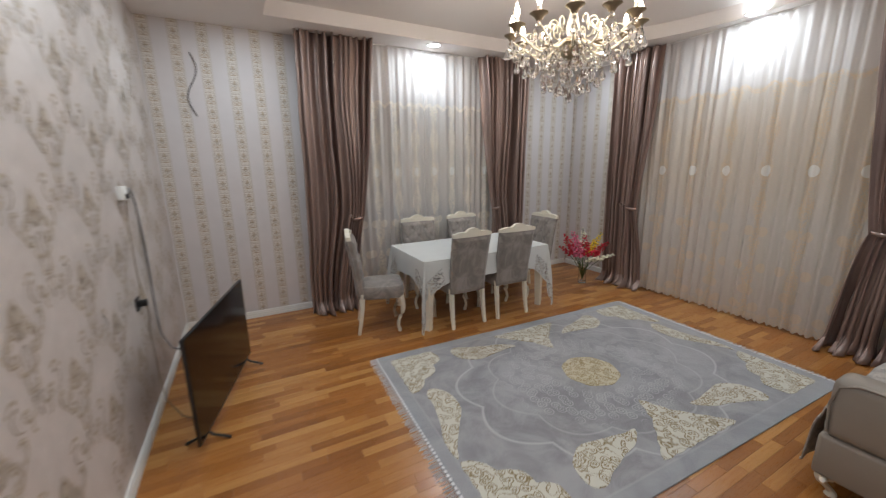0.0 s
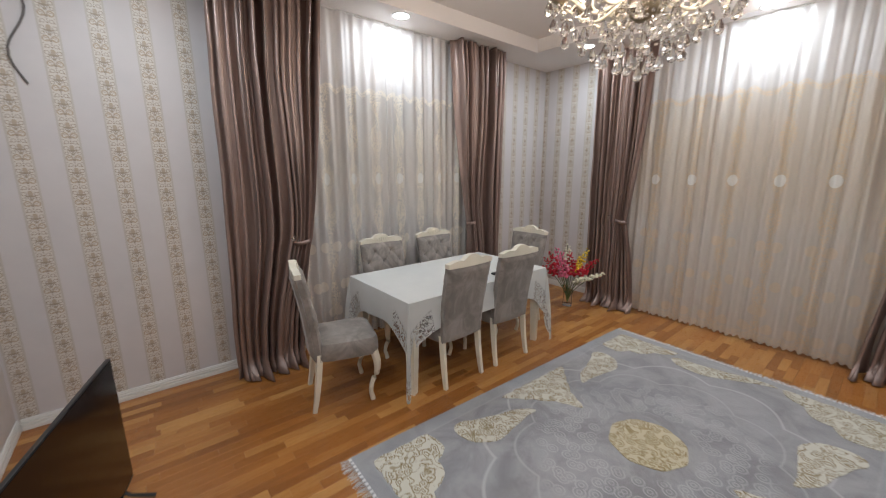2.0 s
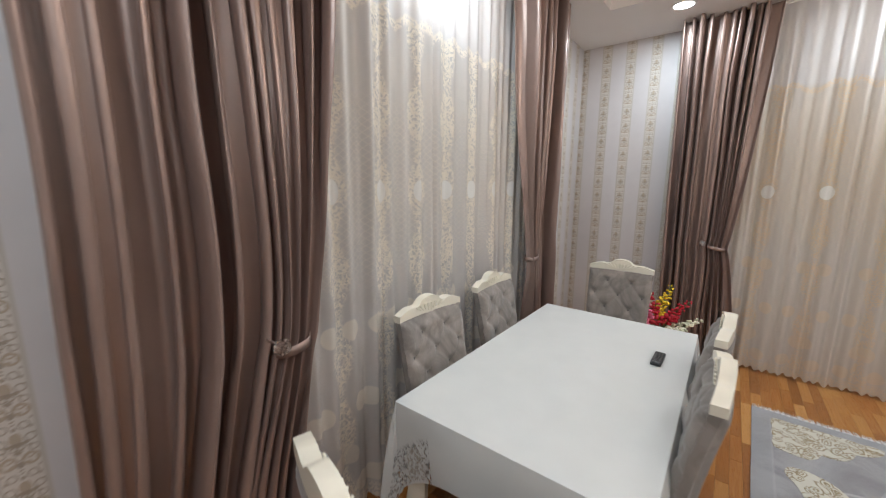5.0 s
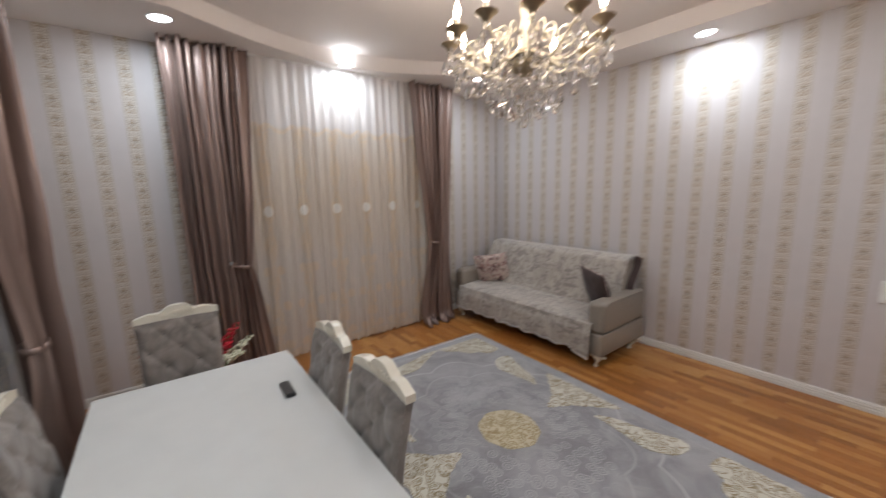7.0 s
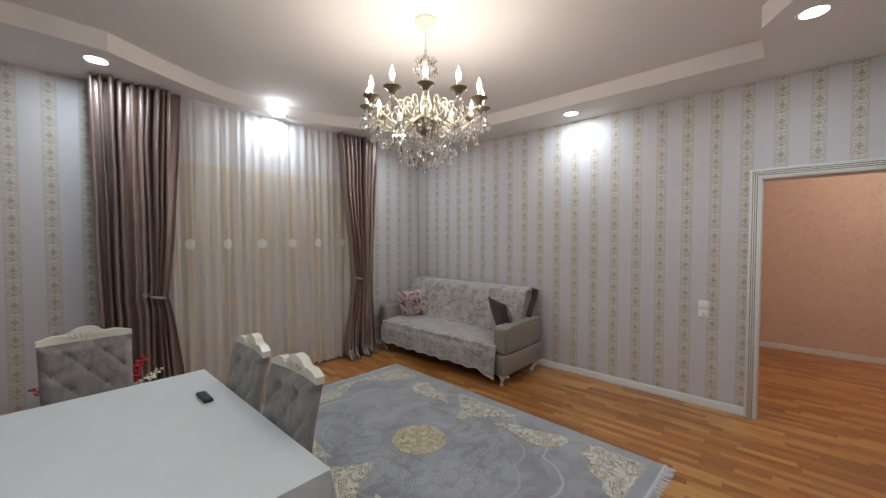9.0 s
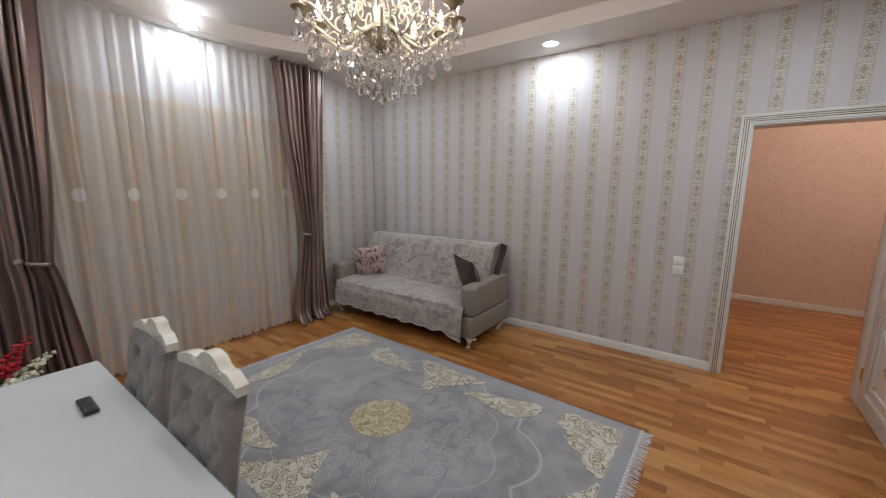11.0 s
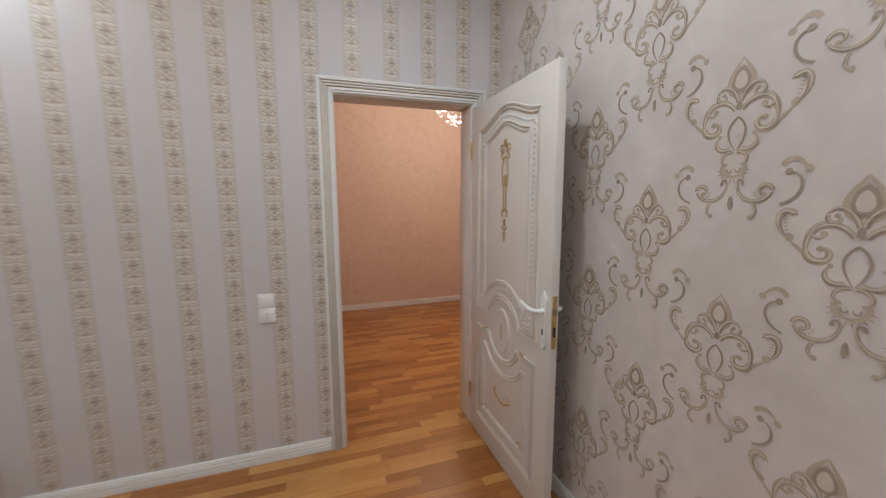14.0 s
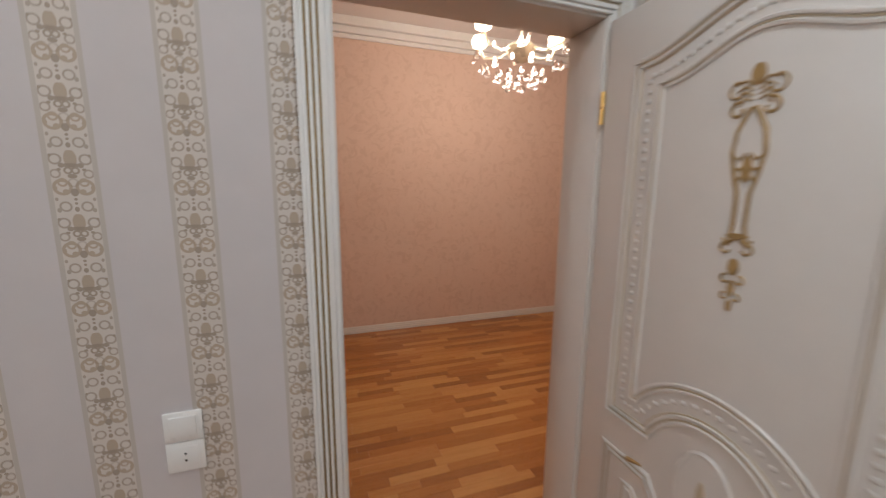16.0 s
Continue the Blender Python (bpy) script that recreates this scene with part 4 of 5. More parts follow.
remote = thing("remote_control", "black remote control lying on the white tablecloth", "remote control", pose(3.19, 3.674, TZ + 0.004, 0, 0, 89))
part("body", box(-0.024, 0.024, -0.075, 0.075, 0, 0.018, 0.006, 3), "black", remote)
for r in range(7):
    for c in range(3):
        part("key", box(-0.017 + c * 0.013, -0.009 + c * 0.013, 0.058 - r * 0.018, 0.066 - r * 0.018, 0.017, 0.0205, 0.0015, 1), "suede_dark", remote)


# ---- curtains ----
def drape(name, axis, at, inward, top_u, mid_u, bot_u, grip, label, seed, folds=7, knob=0.0):
    """A satin drape hung from the ceiling. Its inner part is gathered by a tie at grip (two places along the wall); the outer part falls straight."""
    rng = random.Random(seed)
    ztop, ztie = SOFFIT - 0.004, 1.06
    ph = [rng.uniform(0, 6.28) for _ in range(8)]
    sgn = 1 if top_u[1] > top_u[0] else -1
    g0 = (grip[0] - mid_u[0]) / (mid_u[1] - mid_u[0])
    g1 = (grip[1] - mid_u[0]) / (mid_u[1] - mid_u[0])
    split = 0.60

    def place(z, u):
        if z > ztie:
            k = (z - ztie) / (ztop - ztie)
            o, i_ = mid_u[0] + (top_u[0] - mid_u[0]) * k, mid_u[1] + (top_u[1] - mid_u[1]) * k ** 0.75
            gather = (1 - smooth_step(k / 0.85)) ** 1.3
        else:
            k = 1 - z / ztie
            o, i_ = mid_u[0] + (bot_u[0] - mid_u[0]) * k, mid_u[1] + (bot_u[1] - mid_u[1]) * k ** 0.7
            gather = 1 - 0.9 * smooth_step(k / 0.75)
        tied = u / split * g0 if u < split else g0 + (u - split) / (1 - split) * (g1 - g0)
        w = u + (tied - u) * gather
        return o + (i_ - o) * w, gather

    def fn(u, v):
        z = 0.012 + (ztop - 0.012) * (v ** 0.92)
        pos, gather = place(z, u)
        inner_part = smooth_step((u - split + 0.05) / 0.15)
        tight = gather * inner_part
        phase = 2 * math.pi * folds * u + ph[2] + 0.5 * math.sin(2.0 * v + ph[3]) + 1.5 * math.sin(9.1 * u + ph[6]) + 0.8 * math.sin(21.0 * u + ph[7])
        f = math.sin(phase)
        f = math.copysign(abs(f) ** 0.8, f)
        f2 = math.sin(2 * math.pi * folds * 0.43 * u + ph[4] + 1.4 * v)
        f3 = math.sin(2 * math.pi * folds * 1.9 * u + ph[5] + 2.5 * math.sin(1.7 * v + ph[7]))
        amp = 0.074 * (1 - 0.55 * tight) * (0.8 + 0.45 * math.sin(11 * u + ph[1]) * (1 - tight))
        depth = 0.085 + amp * (0.78 * f + 0.32 * f2 + 0.08 * f3) + 0.045 * tight
        pos += sgn * 0.030 * math.cos(phase) * (1 - 0.75 * gather * inner_part)
        crease = noise.noise(Vector((u * 5 + seed, v * 7, 0.5)))
        depth += 0.012 * crease
        pos += 0.010 * noise.noise(Vector((u * 4, v * 5, seed + 3.0)))
        if z < 0.16:
            low = 1 - z / 0.16
            depth += low * low * (0.085 + 0.06 * f2 + 0.03 * f3)
            pos += 0.022 * low * f3
        d = at + inward * depth
        return (pos, d, z) if axis == 0 else (d, pos, z)
    top = thing(name, label, "curtain")
    cloth_ob = part("cloth", grid(fn, 200, 90), "satin", top)
    cloth_ob.modifiers.new("thickness", "SOLIDIFY").thickness = 0.003
    c0, c1 = grip
    pts = []
    for k in range(24):
        a = 2 * math.pi * k / 24
        p = (c0 + c1) / 2 + (abs(c1 - c0) / 2 - 0.004) * math.cos(a)
        d = at + inward * (0.120 + 0.052 * math.sin(a))
        z = ztie + 0.010 * math.cos(a)
        pts.append((p, d, z) if axis == 0 else (d, p, z))
    strap = bmesh.new()
    rows = [[strap.verts.new((x, y, z + h)) for h in (-0.016, 0.016)] for x, y, z in pts]
    for i in range(24):
        strap.faces.new((rows[i][0], rows[(i + 1) % 24][0], rows[(i + 1) % 24][1], rows[i][1]))
    so = part("tieback", strap, "satin", top, "brown satin tieback band")
    so.modifiers.new("thickness", "SOLIDIFY").thickness = 0.004
    if knob:
        d, zk = at + inward * 0.215, ztie + 0.045
        bm = bmesh.new()
        bmesh.ops.create_icosphere(bm, subdivisions=2, radius=0.027)
        part("tieback_knob", bm, "crystal", top, "faceted crystal tieback knob", m=pose(*((knob, d, zk) if axis == 0 else (d, knob, zk))), smooth=False)
        end, tip = ((knob, at + inward * 0.005, zk), (knob, d - inward * 0.022, zk)) if axis == 0 else ((at + inward * 0.005, knob, zk), (d - inward * 0.022, knob, zk))
        part("knob_stem", tube([end, tip], 0.006, 8), "chrome", top)
    return top


YS, XS = 4.73, 5.235
drape("curtain", 0, YS, -1, (1.31, 2.08), (1.27, 1.87), (1.25, 1.72), (1.73, 1.87), "brown satin drape tied back beside the dining window", 3, 11, 1.715)
drape("curtain", 0, YS, -1, (4.27, 3.50), (4.25, 3.66), (4.22, 3.72), (3.79, 3.67), "brown satin drape tied back behind the dining chairs", 5, 11)
drape("curtain", 1, XS, -1, (3.94, 3.33), (3.92, 3.46), (3.88, 3.33), (3.60, 3.46), "brown satin drape tied back beside the wide voile", 8, 10, 3.63)
drape("curtain", 1, XS, -1, (0.97, 1.63), (1.10, 1.42), (1.05, 1.56), (1.28, 1.42), "brown satin drape tied back beside the sofa", 11, 9)


def voile(name, axis, at, u0, u1, mat, seed, label):
    rng = random.Random(seed)
    ph = [rng.uniform(0, 6.28) for _ in range(6)]
    n = round((u1 - u0) / 0.105)

    def fn(u, v):
        z = 0.015 + (SOFFIT - 0.02) * v
        f = math.sin(2 * math.pi * n * u + ph[0] + 1.3 * math.sin(2 * math.pi * 3 * u + ph[1]) + 0.25 * math.sin(3 * v))
        g = math.sin(2 * math.pi * n * 0.31 * u + ph[2])
        h = math.sin(2 * math.pi * n * 1.73 * u + ph[3] + 0.8 * math.sin(4 * v + ph[4])) * (0.5 + 0.5 * math.sin(2 * math.pi * 5 * u + ph[5]))
        d = at + (0.013 * f + 0.007 * h) * (1.5 - 0.8 * v) + 0.010 * g
        z += (0.010 * math.sin(2 * math.pi * n * 2 * u) * max(0, 1 - v * 30)) + 0.010 * abs(math.sin(2 * math.pi * n * u)) * max(0, 1 - v * 25)
        p = u0 + (u1 - u0) * u
        return (p, d, z) if axis == 0 else (d, p, z)
    top = thing(name, label, "curtain")
    part("voile", grid(fn, 420, 30), mat, top, "sheer white voile with beige lace embroidery")
    rail = box(u0, u1, at - 0.012, at + 0.012, SOFFIT - 0.012, SOFFIT - 0.001) if axis == 0 else box(at - 0.012, at + 0.012, u0, u1, SOFFIT - 0.012, SOFFIT - 0.001)
    part("rail", rail, "plastic", top)
    return top


voile("sheer_curtain", 0, 4.765, 1.60, 4.05, "sheer_n", 21, "sheer white lace curtain before the dining window")
voile("sheer_curtain", 1, 5.215, 1.14, 3.80, "sheer_e", 22, "wide sheer white lace curtain before the large window")

# ---- rug ----
rug = thing("rug", "grey rug with cream motifs and white fringe on parquet", "rug", pose(2.99, 2.255, 0, 0, 0, -2.0))
RX, RY = 1.495, 0.985
part("rug_field", box(-RX, RX, -RY, RY, 0.0, 0.011, 0.004, 2), "rug", rug)


def motif(points, mat, name="motif", top=0.0145):
    part(name, slab(points, 0.009, top, 0.002), mat, rug)


def teardrop(fat, tip, width, side, n=40):
    """A bent leaf from its fat end to its tip."""
    fat, tip = Vector(fat), Vector(tip)
    along = tip - fat
    across = Vector((-along.y, along.x)).normalized()
    out = []
    for k in range(n):
        a = 2 * math.pi * k / n
        s = (1 - math.cos(a)) / 2
        w = math.sin(a) * width / 2 * (1.25 - 0.95 * s) * (1 + 0.05 * math.cos(9 * a))
        out.append(tuple(fat + along * s + across * (w + side * 0.05 * math.sin(math.pi * 1.6 * s))))
    return out


def wavy(points, amp=0.010, waves=3, n=7):
    """Straight outline made scalloped."""
    out = []
    for i, p in enumerate(points):
        q = points[(i + 1) % len(points)]
        dx, dy = q[0] - p[0], q[1] - p[1]
        ln = math.hypot(dx, dy)
        w = max(1, round(ln / 0.11))
        for k in range(n * w):
            s = k / (n * w)
            o = amp * abs(math.sin(math.pi * w * s))
            out.append((p[0] + dx * s + dy / ln * o, p[1] + dy * s - dx / ln * o))
    return out


for sx in (-1, 1):
    for sy in (-1, 1):
        corner = [(1.39, 0.875), (1.02, 0.875), (1.00, 0.72), (1.10, 0.66), (1.12, 0.56), (1.24, 0.50), (1.30, 0.40), (1.39, 0.36)]
        pts = [(sx * x, sy * y) for x, y in corner]
        motif(wavy(pts if sx * sy > 0 else pts[::-1]), "motif")
        motif(teardrop((sx * 0.86, sy * 0.80), (sx * 0.30, sy * 0.57), 0.25, sx * sy), "motif")
for sy in (-1, 1):
    tri = [(-0.36, 0.86), (0.36, 0.86), (0.20, 0.71), (0.09, 0.60), (0.0, 0.43), (-0.09, 0.60), (-0.20, 0.71)]
    pts = [(x, sy * y) for x, y in tri]
    motif(wavy(pts[::-1] if sy > 0 else pts), "motif")
for sx in (-1, 1):
    motif(teardrop((sx * 1.25, 0.36), (sx * 1.34, -0.34), 0.20, -sx), "motif")
motif([((0.222 + 0.005 * math.cos(8 * a)) * math.cos(a), (0.212 + 0.005 * math.cos(8 * a)) * math.sin(a)) for a in [2 * math.pi * k / 64 for k in range(64)]], "medal", "medallion", 0.0145)
rngf = random.Random(9)
for sx in (-1, 1):
    bm = bmesh.new()
    for k in range(250):
        y = -RY + 0.004 + k * (2 * RY - 0.008) / 249
        ln = 0.055 + rngf.uniform(-0.012, 0.012)
        dy, dz = rngf.uniform(-0.012, 0.012), rngf.uniform(0.002, 0.007)
        tube([(sx * (RX - 0.004), y, 0.006), (sx * (RX + ln * 0.5), y + dy * 0.4, dz), (sx * (RX + ln), y + dy, 0.002)], 0.0021, 3, bm=bm)
    tagged(part("fringe", bm, "fringe", rug, "white knotted fringe"), kind="stuff")
    bm = bmesh.new()
    for k in range(66):
        y = -RY + k * 2 * RY / 66
        box(sx * (RX - 0.012), sx * (RX + 0.006), y, y + RY * 2 / 66 * 0.6, 0.008, 0.0135, bm=bm)
    tagged(part("binding", bm, "fringe", rug), kind="stuff")

# ---- sofa ----
SX0, SX1 = 3.03, 5.19
sofa = thing("sofa", "taupe leather sofa with carved cream feet against the papered wall", "sofa", pose((SX0 + SX1) / 2, 0.0, 0))
sh = (SX1 - SX0) / 2
part("base", box(-sh + 0.05, sh - 0.05, 0.12, 0.93, 0.13, 0.30, 0.015), "leather", sofa)
part("seat_cushion", box(-sh + 0.15, sh - 0.15, 0.30, 0.96, 0.29, 0.435, 0.045, 4), "leather", sofa)
bm = box(-sh + 0.13, sh - 0.13, 0.0, 0.20, 0.30, 0.965, 0.05, 4)
for v in bm.verts:
    v.co.y += 0.10 + 0.20 * (1 - (v.co.z - 0.30) / 0.645)
part("backrest", bm, "leather", sofa)
for sx in (-1, 1):
    a0, a1 = sorted((sx * sh, sx * (sh - 0.17)))
    arm = part("arm", box(a0, a1, 0.13, 0.95, 0.34, 0.655, 0.05, 5), "leather", sofa, "padded taupe leather arm")
    part("arm_base", box(a0 + 0.004, a1 - 0.004, 0.12, 0.955, 0.125, 0.345, 0.02, 3), "leather", sofa)
    xs = sx * (sh - 0.004)
    pts = [(xs, 0.93, 0.37), (xs, 0.94, 0.52), (xs, 0.92, 0.61), (xs, 0.86, 0.645), (xs, 0.5, 0.648), (xs, 0.2, 0.645)]
    part("piping", tube(pts, 0.006, 6), "leather", arm)
    for yy in (0.42, 0.62):
        part("button", lathe([(0, 0.004), (0.010, 0.003), (0.014, 0), (0, -0.002)], 10), "leather", arm, m=pose(sx * (sh + 0.001), yy, 0.53, 0, 90 * sx))
    for yy in (0.21, 0.90):
        pts, tap = [], []
        for k in range(11):
            t_ = k / 10
            o = 0.018 * math.sin(math.pi * t_ * 1.6)
            pts.append((sx * (sh - 0.075 + o), yy + (o if yy > 0.5 else -o), 0.130 * (1 - t_)))
            tap.append(1.7 - 1.15 * smooth_step(t_ / 0.6) + 0.45 * smooth_step((t_ - 0.75) / 0.25))
        bm = tube(pts, 0.026, 10, taper=tap)
        for w in (-1, 1):
            tube([(sx * (sh - 0.075) + w * 0.03, yy, 0.125), (sx * (sh - 0.075) + w * 0.062, yy, 0.105), (sx * (sh - 0.075) + w * 0.085, yy, 0.122)], 0.012, 6, bm=bm)
        part("foot", bm, "cream", sofa, "carved cream cabriole foot")

throw_keys = [(0.0, (0.995, 0.155)), (0.12, (0.99, 0.33)), (0.20, (0.972, 0.43)), (0.26, (0.90, 0.455)), (0.42, (0.66, 0.462)), (0.50, (0.515, 0.475)), (0.55, (0.490, 0.53)), (0.75, (0.408, 0.80)), (0.88, (0.345, 0.955)), (0.93, (0.25, 0.998)), (1.0, (0.10, 0.985))]


def throw_pt(u, v):
    for (a, pa), (b_, pb) in zip(throw_keys, throw_keys[1:]):
        if v <= b_ + 1e-9:
            s = (v - a) / (b_ - a)
            y, z = pa[0] + (pb[0] - pa[0]) * s, pa[1] + (pb[1] - pa[1]) * s
            break
    x = -sh + 0.105 + (2 * sh - 0.225) * u
    n = noise.noise(Vector((x * 6, v * 9, 1.3)))
    n2 = noise.noise(Vector((x * 22, v * 30, 4.1)))
    z += 0.006 * n + 0.002 * n2 + 0.004
    y += 0.008 * n + 0.004
    if v < 0.15:
        z += 0.020 * math.sin(u * 60) * (0.15 - v) / 0.15 * 0.5 - 0.06 * smooth_step((0.14 - u) / 0.14) * (0.15 - v) / 0.15
        y += 0.012 * math.sin(u * 34 + 1) * (0.15 - v) / 0.15 + 0.008
    return (x, y, z)


bm = grid(throw_pt, 120, 70)
throw = thing("sofa_throw", "plush beige throw with grey feather print spread over the sofa", "throw", pose((SX0 + SX1) / 2, 0.0, 0))
part("cover", bm, "throw", throw).modifiers.new("thickness", "SOLIDIFY").thickness = 0.008
bm = bmesh.new()
for k in range(60):
    c = Vector(throw_pt((k + 0.5) / 60, 0.0))
    bm.faces.new([bm.verts.new((c.x + 0.018 * math.cos(math.pi * i / 8), c.y + 0.003, c.z + 0.004 - 0.016 * math.sin(math.pi * i / 8))) for i in range(9)])
part("scalloped_edge", bm, "fringe", throw, "pale scalloped edging").modifiers.new("thickness", "SOLIDIFY").thickness = 0.004
bm = grid(lambda u, v: (-sh + 0.065 + 0.075 * u, 0.30 - 0.16 * smooth_step(v) + 0.01 * math.sin(6 * v), 0.60 + 0.37 * v + 0.015 * u), 6, 14)
flap = thing("dark_blanket", "folded dark plum blanket under the throw at the sofa's end", "blanket", pose((SX0 + SX1) / 2, 0.0, 0), bm=bm, mat="plum")
flap.modifiers.new("thickness", "SOLIDIFY").thickness = 0.02


def pillow(name, label, mat, m, size=0.38, trim=None):
    top = thing(name, label, "cushion", m)

    def fn(u, v, s):
        x, y = 2 * u - 1, 2 * v - 1
        h = (max(0, 1 - abs(x) ** 2.6) * max(0, 1 - abs(y) ** 2.6)) ** 0.55 * 0.062
        k = 0.006 * noise.noise(Vector((x * 3, y * 3, s)))
        return (x * size / 2 * (1 - 0.06 * (1 - y * y) * abs(x) ** 4), y * size / 2 * (1 - 0.06 * (1 - x * x) * abs(y) ** 4), s * (h + k * (h > 0.01)))
    bm = grid(lambda u, v: fn(u, v, 1), 22, 22)
    grid(lambda u, v: fn(u, v, -1), 22, 22, bm=bm)
    bmesh.ops.remove_doubles(bm, verts=bm.verts, dist=1e-4)
    part("cover", bm, mat, top)
    if trim:
        edge = []
        for k in range(20):
            edge.append((-1 + 2 * k / 20, -1))
        for k in range(20):
            edge.append((1, -1 + 2 * k / 20))
        for k in range(20):
            edge.append((1 - 2 * k / 20, 1))
        for k in range(20):
            edge.append((-1, 1 - 2 * k / 20))
        pts = [fn((a + 1) / 2, (b_ + 1) / 2, 0) for a, b_ in edge]
        part("piping", tube(pts, 0.004, 6, closed=True), trim, top)
    return top


pillow("cushion", "beige cushion with dark rose print leaning on the sofa back", "rose", pose(4.80, 0.62, 0.665, 68, 8, 34), 0.45)
pillow("cushion", "dark plum velvet cushion with pale piping on the sofa", "plum", pose(3.30, 0.61, 0.675, 70, -3, -30), 0.46, "rose")

# ---- television ----
TVA, TVB = Vector((0.302, 2.72)), Vector((0.580, 3.845))
mid = (TVA + TVB) / 2
ang = math.degrees(math.atan2(TVB.y - TVA.y, TVB.x - TVA.x))
tv = thing("television", "black flat television standing on the floor by the wall, off", "television", pose(mid.x, mid.y, 0, 0, 0, ang))
tl = (TVB - TVA).length / 2
part("case", box(-tl, tl, 0.0, 0.018, 0.062, 0.735, 0.004), "black", tv)
part("back_housing", box(-tl * 0.75, tl * 0.75, 0.018, 0.05, 0.09, 0.48, 0.012), "black", tv)
part("screen", box(-tl + 0.008, tl - 0.008, -0.002, 0.002, 0.078, 0.727), "screen", tv, "dark glossy screen")
for sx in (-1, 1):
    bm = bmesh.new()
    for w in (-1, 1):
        tube([(sx * tl * 0.78, 0.009, 0.075), (sx * tl * 0.78, 0.009 + w * 0.03, 0.045), (sx * tl * 0.78, 0.009 + w * 0.125, 0.008)], 0.009, 6, bm=bm)
    part("foot", bm, "black", tv, "splayed black plastic foot")

# ---- wall fittings ----
sw = thing("light_switch", "white two-gang plate, switch above a socket", "light switch", pose(1.43, 0.0, 0.93))
part("plate", box(-0.043, 0.043, 0.0008, 0.008, -0.083, -0.001, 0.002), "plastic", sw)
part("plate", box(-0.043, 0.043, 0.0008, 0.008, 0.001, 0.083, 0.002), "plastic", sw)
part("rocker", box(-0.030, 0.030, 0.006, 0.011, 0.012, 0.072, 0.002), "plastic", sw)
part("socket_face", box(-0.030, 0.030, 0.006, 0.0095, -0.072, -0.012, 0.002), "plastic", sw)
for w in (-1, 1):
    part("pin_hole", lathe([(0, 0.0008), (0.003, 0.0008), (0.0032, 0)], 10), "black", sw, m=pose(0, 0.0096, -0.042 + w * 0.0095, -90))
jb = thing("junction_box", "small white junction box on the damask wall", "junction box", pose(0.0, 3.41, 1.50))
part("box", box(0.0008, 0.038, -0.042, 0.042, -0.042, 0.042, 0.005), "plastic", jb)
part("plug", box(0.036, 0.052, -0.018, 0.018, -0.034, -0.004, 0.003), "black", jb, "black plug")
so = thing("wall_socket", "black plug in a wall socket on the damask wall", "wall socket", pose(0.0, 3.33, 0.80))
part("plate", box(0.0008, 0.010, -0.042, 0.042, -0.042, 0.042, 0.003), "black", so)
part("plug", box(0.010, 0.055, -0.022, 0.022, -0.018, 0.020, 0.006), "black", so)
cable = [(0.045, 3.44, 1.495), (0.03, 3.53, 1.525), (0.02, 3.62, 1.50), (0.016, 3.69, 1.40), (0.014, 3.72, 1.20), (0.014, 3.72, 0.95), (0.016, 3.68, 0.70), (0.04, 3.58, 0.48), (0.12, 3.42, 0.42), (0.26, 3.28, 0.42), (0.385, 3.22, 0.44)]
thing("cable", "thick dark cable looping from the junction box to the television", "cable", bm=tube(cable, 0.0065, 8), mat="suede_dark")
cord = [(0.05, 3.335, 0.785), (0.045, 3.36, 0.70), (0.02, 3.40, 0.58), (0.018, 3.43, 0.40), (0.025, 3.40, 0.22), (0.06, 3.30, 0.10), (0.15, 3.20, 0.012), (0.26, 3.10, 0.008), (0.34, 3.06, 0.06), (0.345, 3.05, 0.13)]
thing("power_cord", "thin grey power cord hanging from the black plug", "cable", bm=tube(cord, 0.0038, 6), mat="bronze")
lead = [(0.03, 3.40, 1.455), (0.018, 3.41, 1.30), (0.022, 3.38, 1.12), (0.016, 3.40, 0.95), (0.045, 3.345, 0.815)]
thing("lead", "thin grey lead running between junction box and plug", "cable", bm=tube(lead, 0.003, 6), mat="bronze")
wire = [(0.385 + 0.045 * math.sin(k * 0.55) - 0.012 * k / 6, Y1 - 0.012 - 0.006 * math.sin(k), 2.70 - 0.047 * k) for k in range(13)]
thing("bare_wire", "bare curled lamp wire sticking out of the striped wall", "wire", bm=tube(wire, 0.006, 6), mat="suede_dark")

# ---- vase of flowers ----
vase = thing("flower_vase", "glass floor vase of red, pink, yellow and white flowers", "vase", pose(4.75, 3.93, 0))
part("vase_body", lathe([(0, 0.004), (0.055, 0.004), (0.058, 0.02), (0.050, 0.12), (0.062, 0.27), (0.066, 0.29), (0.062, 0.29), (0.057, 0.27), (0.045, 0.12), (0.05, 0.03), (0, 0.022)], 24), "glass", vase)
SPRAYS = [("red", -0.30, 0.12, 0.60), ("red", 0.04, -0.04, 0.50), ("pink", -0.16, 0.04, 0.60), ("pink", -0.10, 0.16, 0.62), ("pink", 0.02, 0.10, 0.48), ("yellow", 0.20, -0.13, 0.62), ("yellow", 0.15, -0.08, 0.54), ("red", 0.16, -0.30, 0.53), ("red", 0.10, -0.24, 0.50), ("ivory", 0.16, -0.40, 0.40), ("ivory", 0.02, 0.06, 0.66), ("ivory", -0.05, -0.30, 0.36), ("red", 0.04, 0.42, 0.46), ("red", -0.26, 0.24, 0.44), ("pink", -0.20, 0.05, 0.46), ("red", 0.02, 0.02, 0.58)]
rv = random.Random(4)
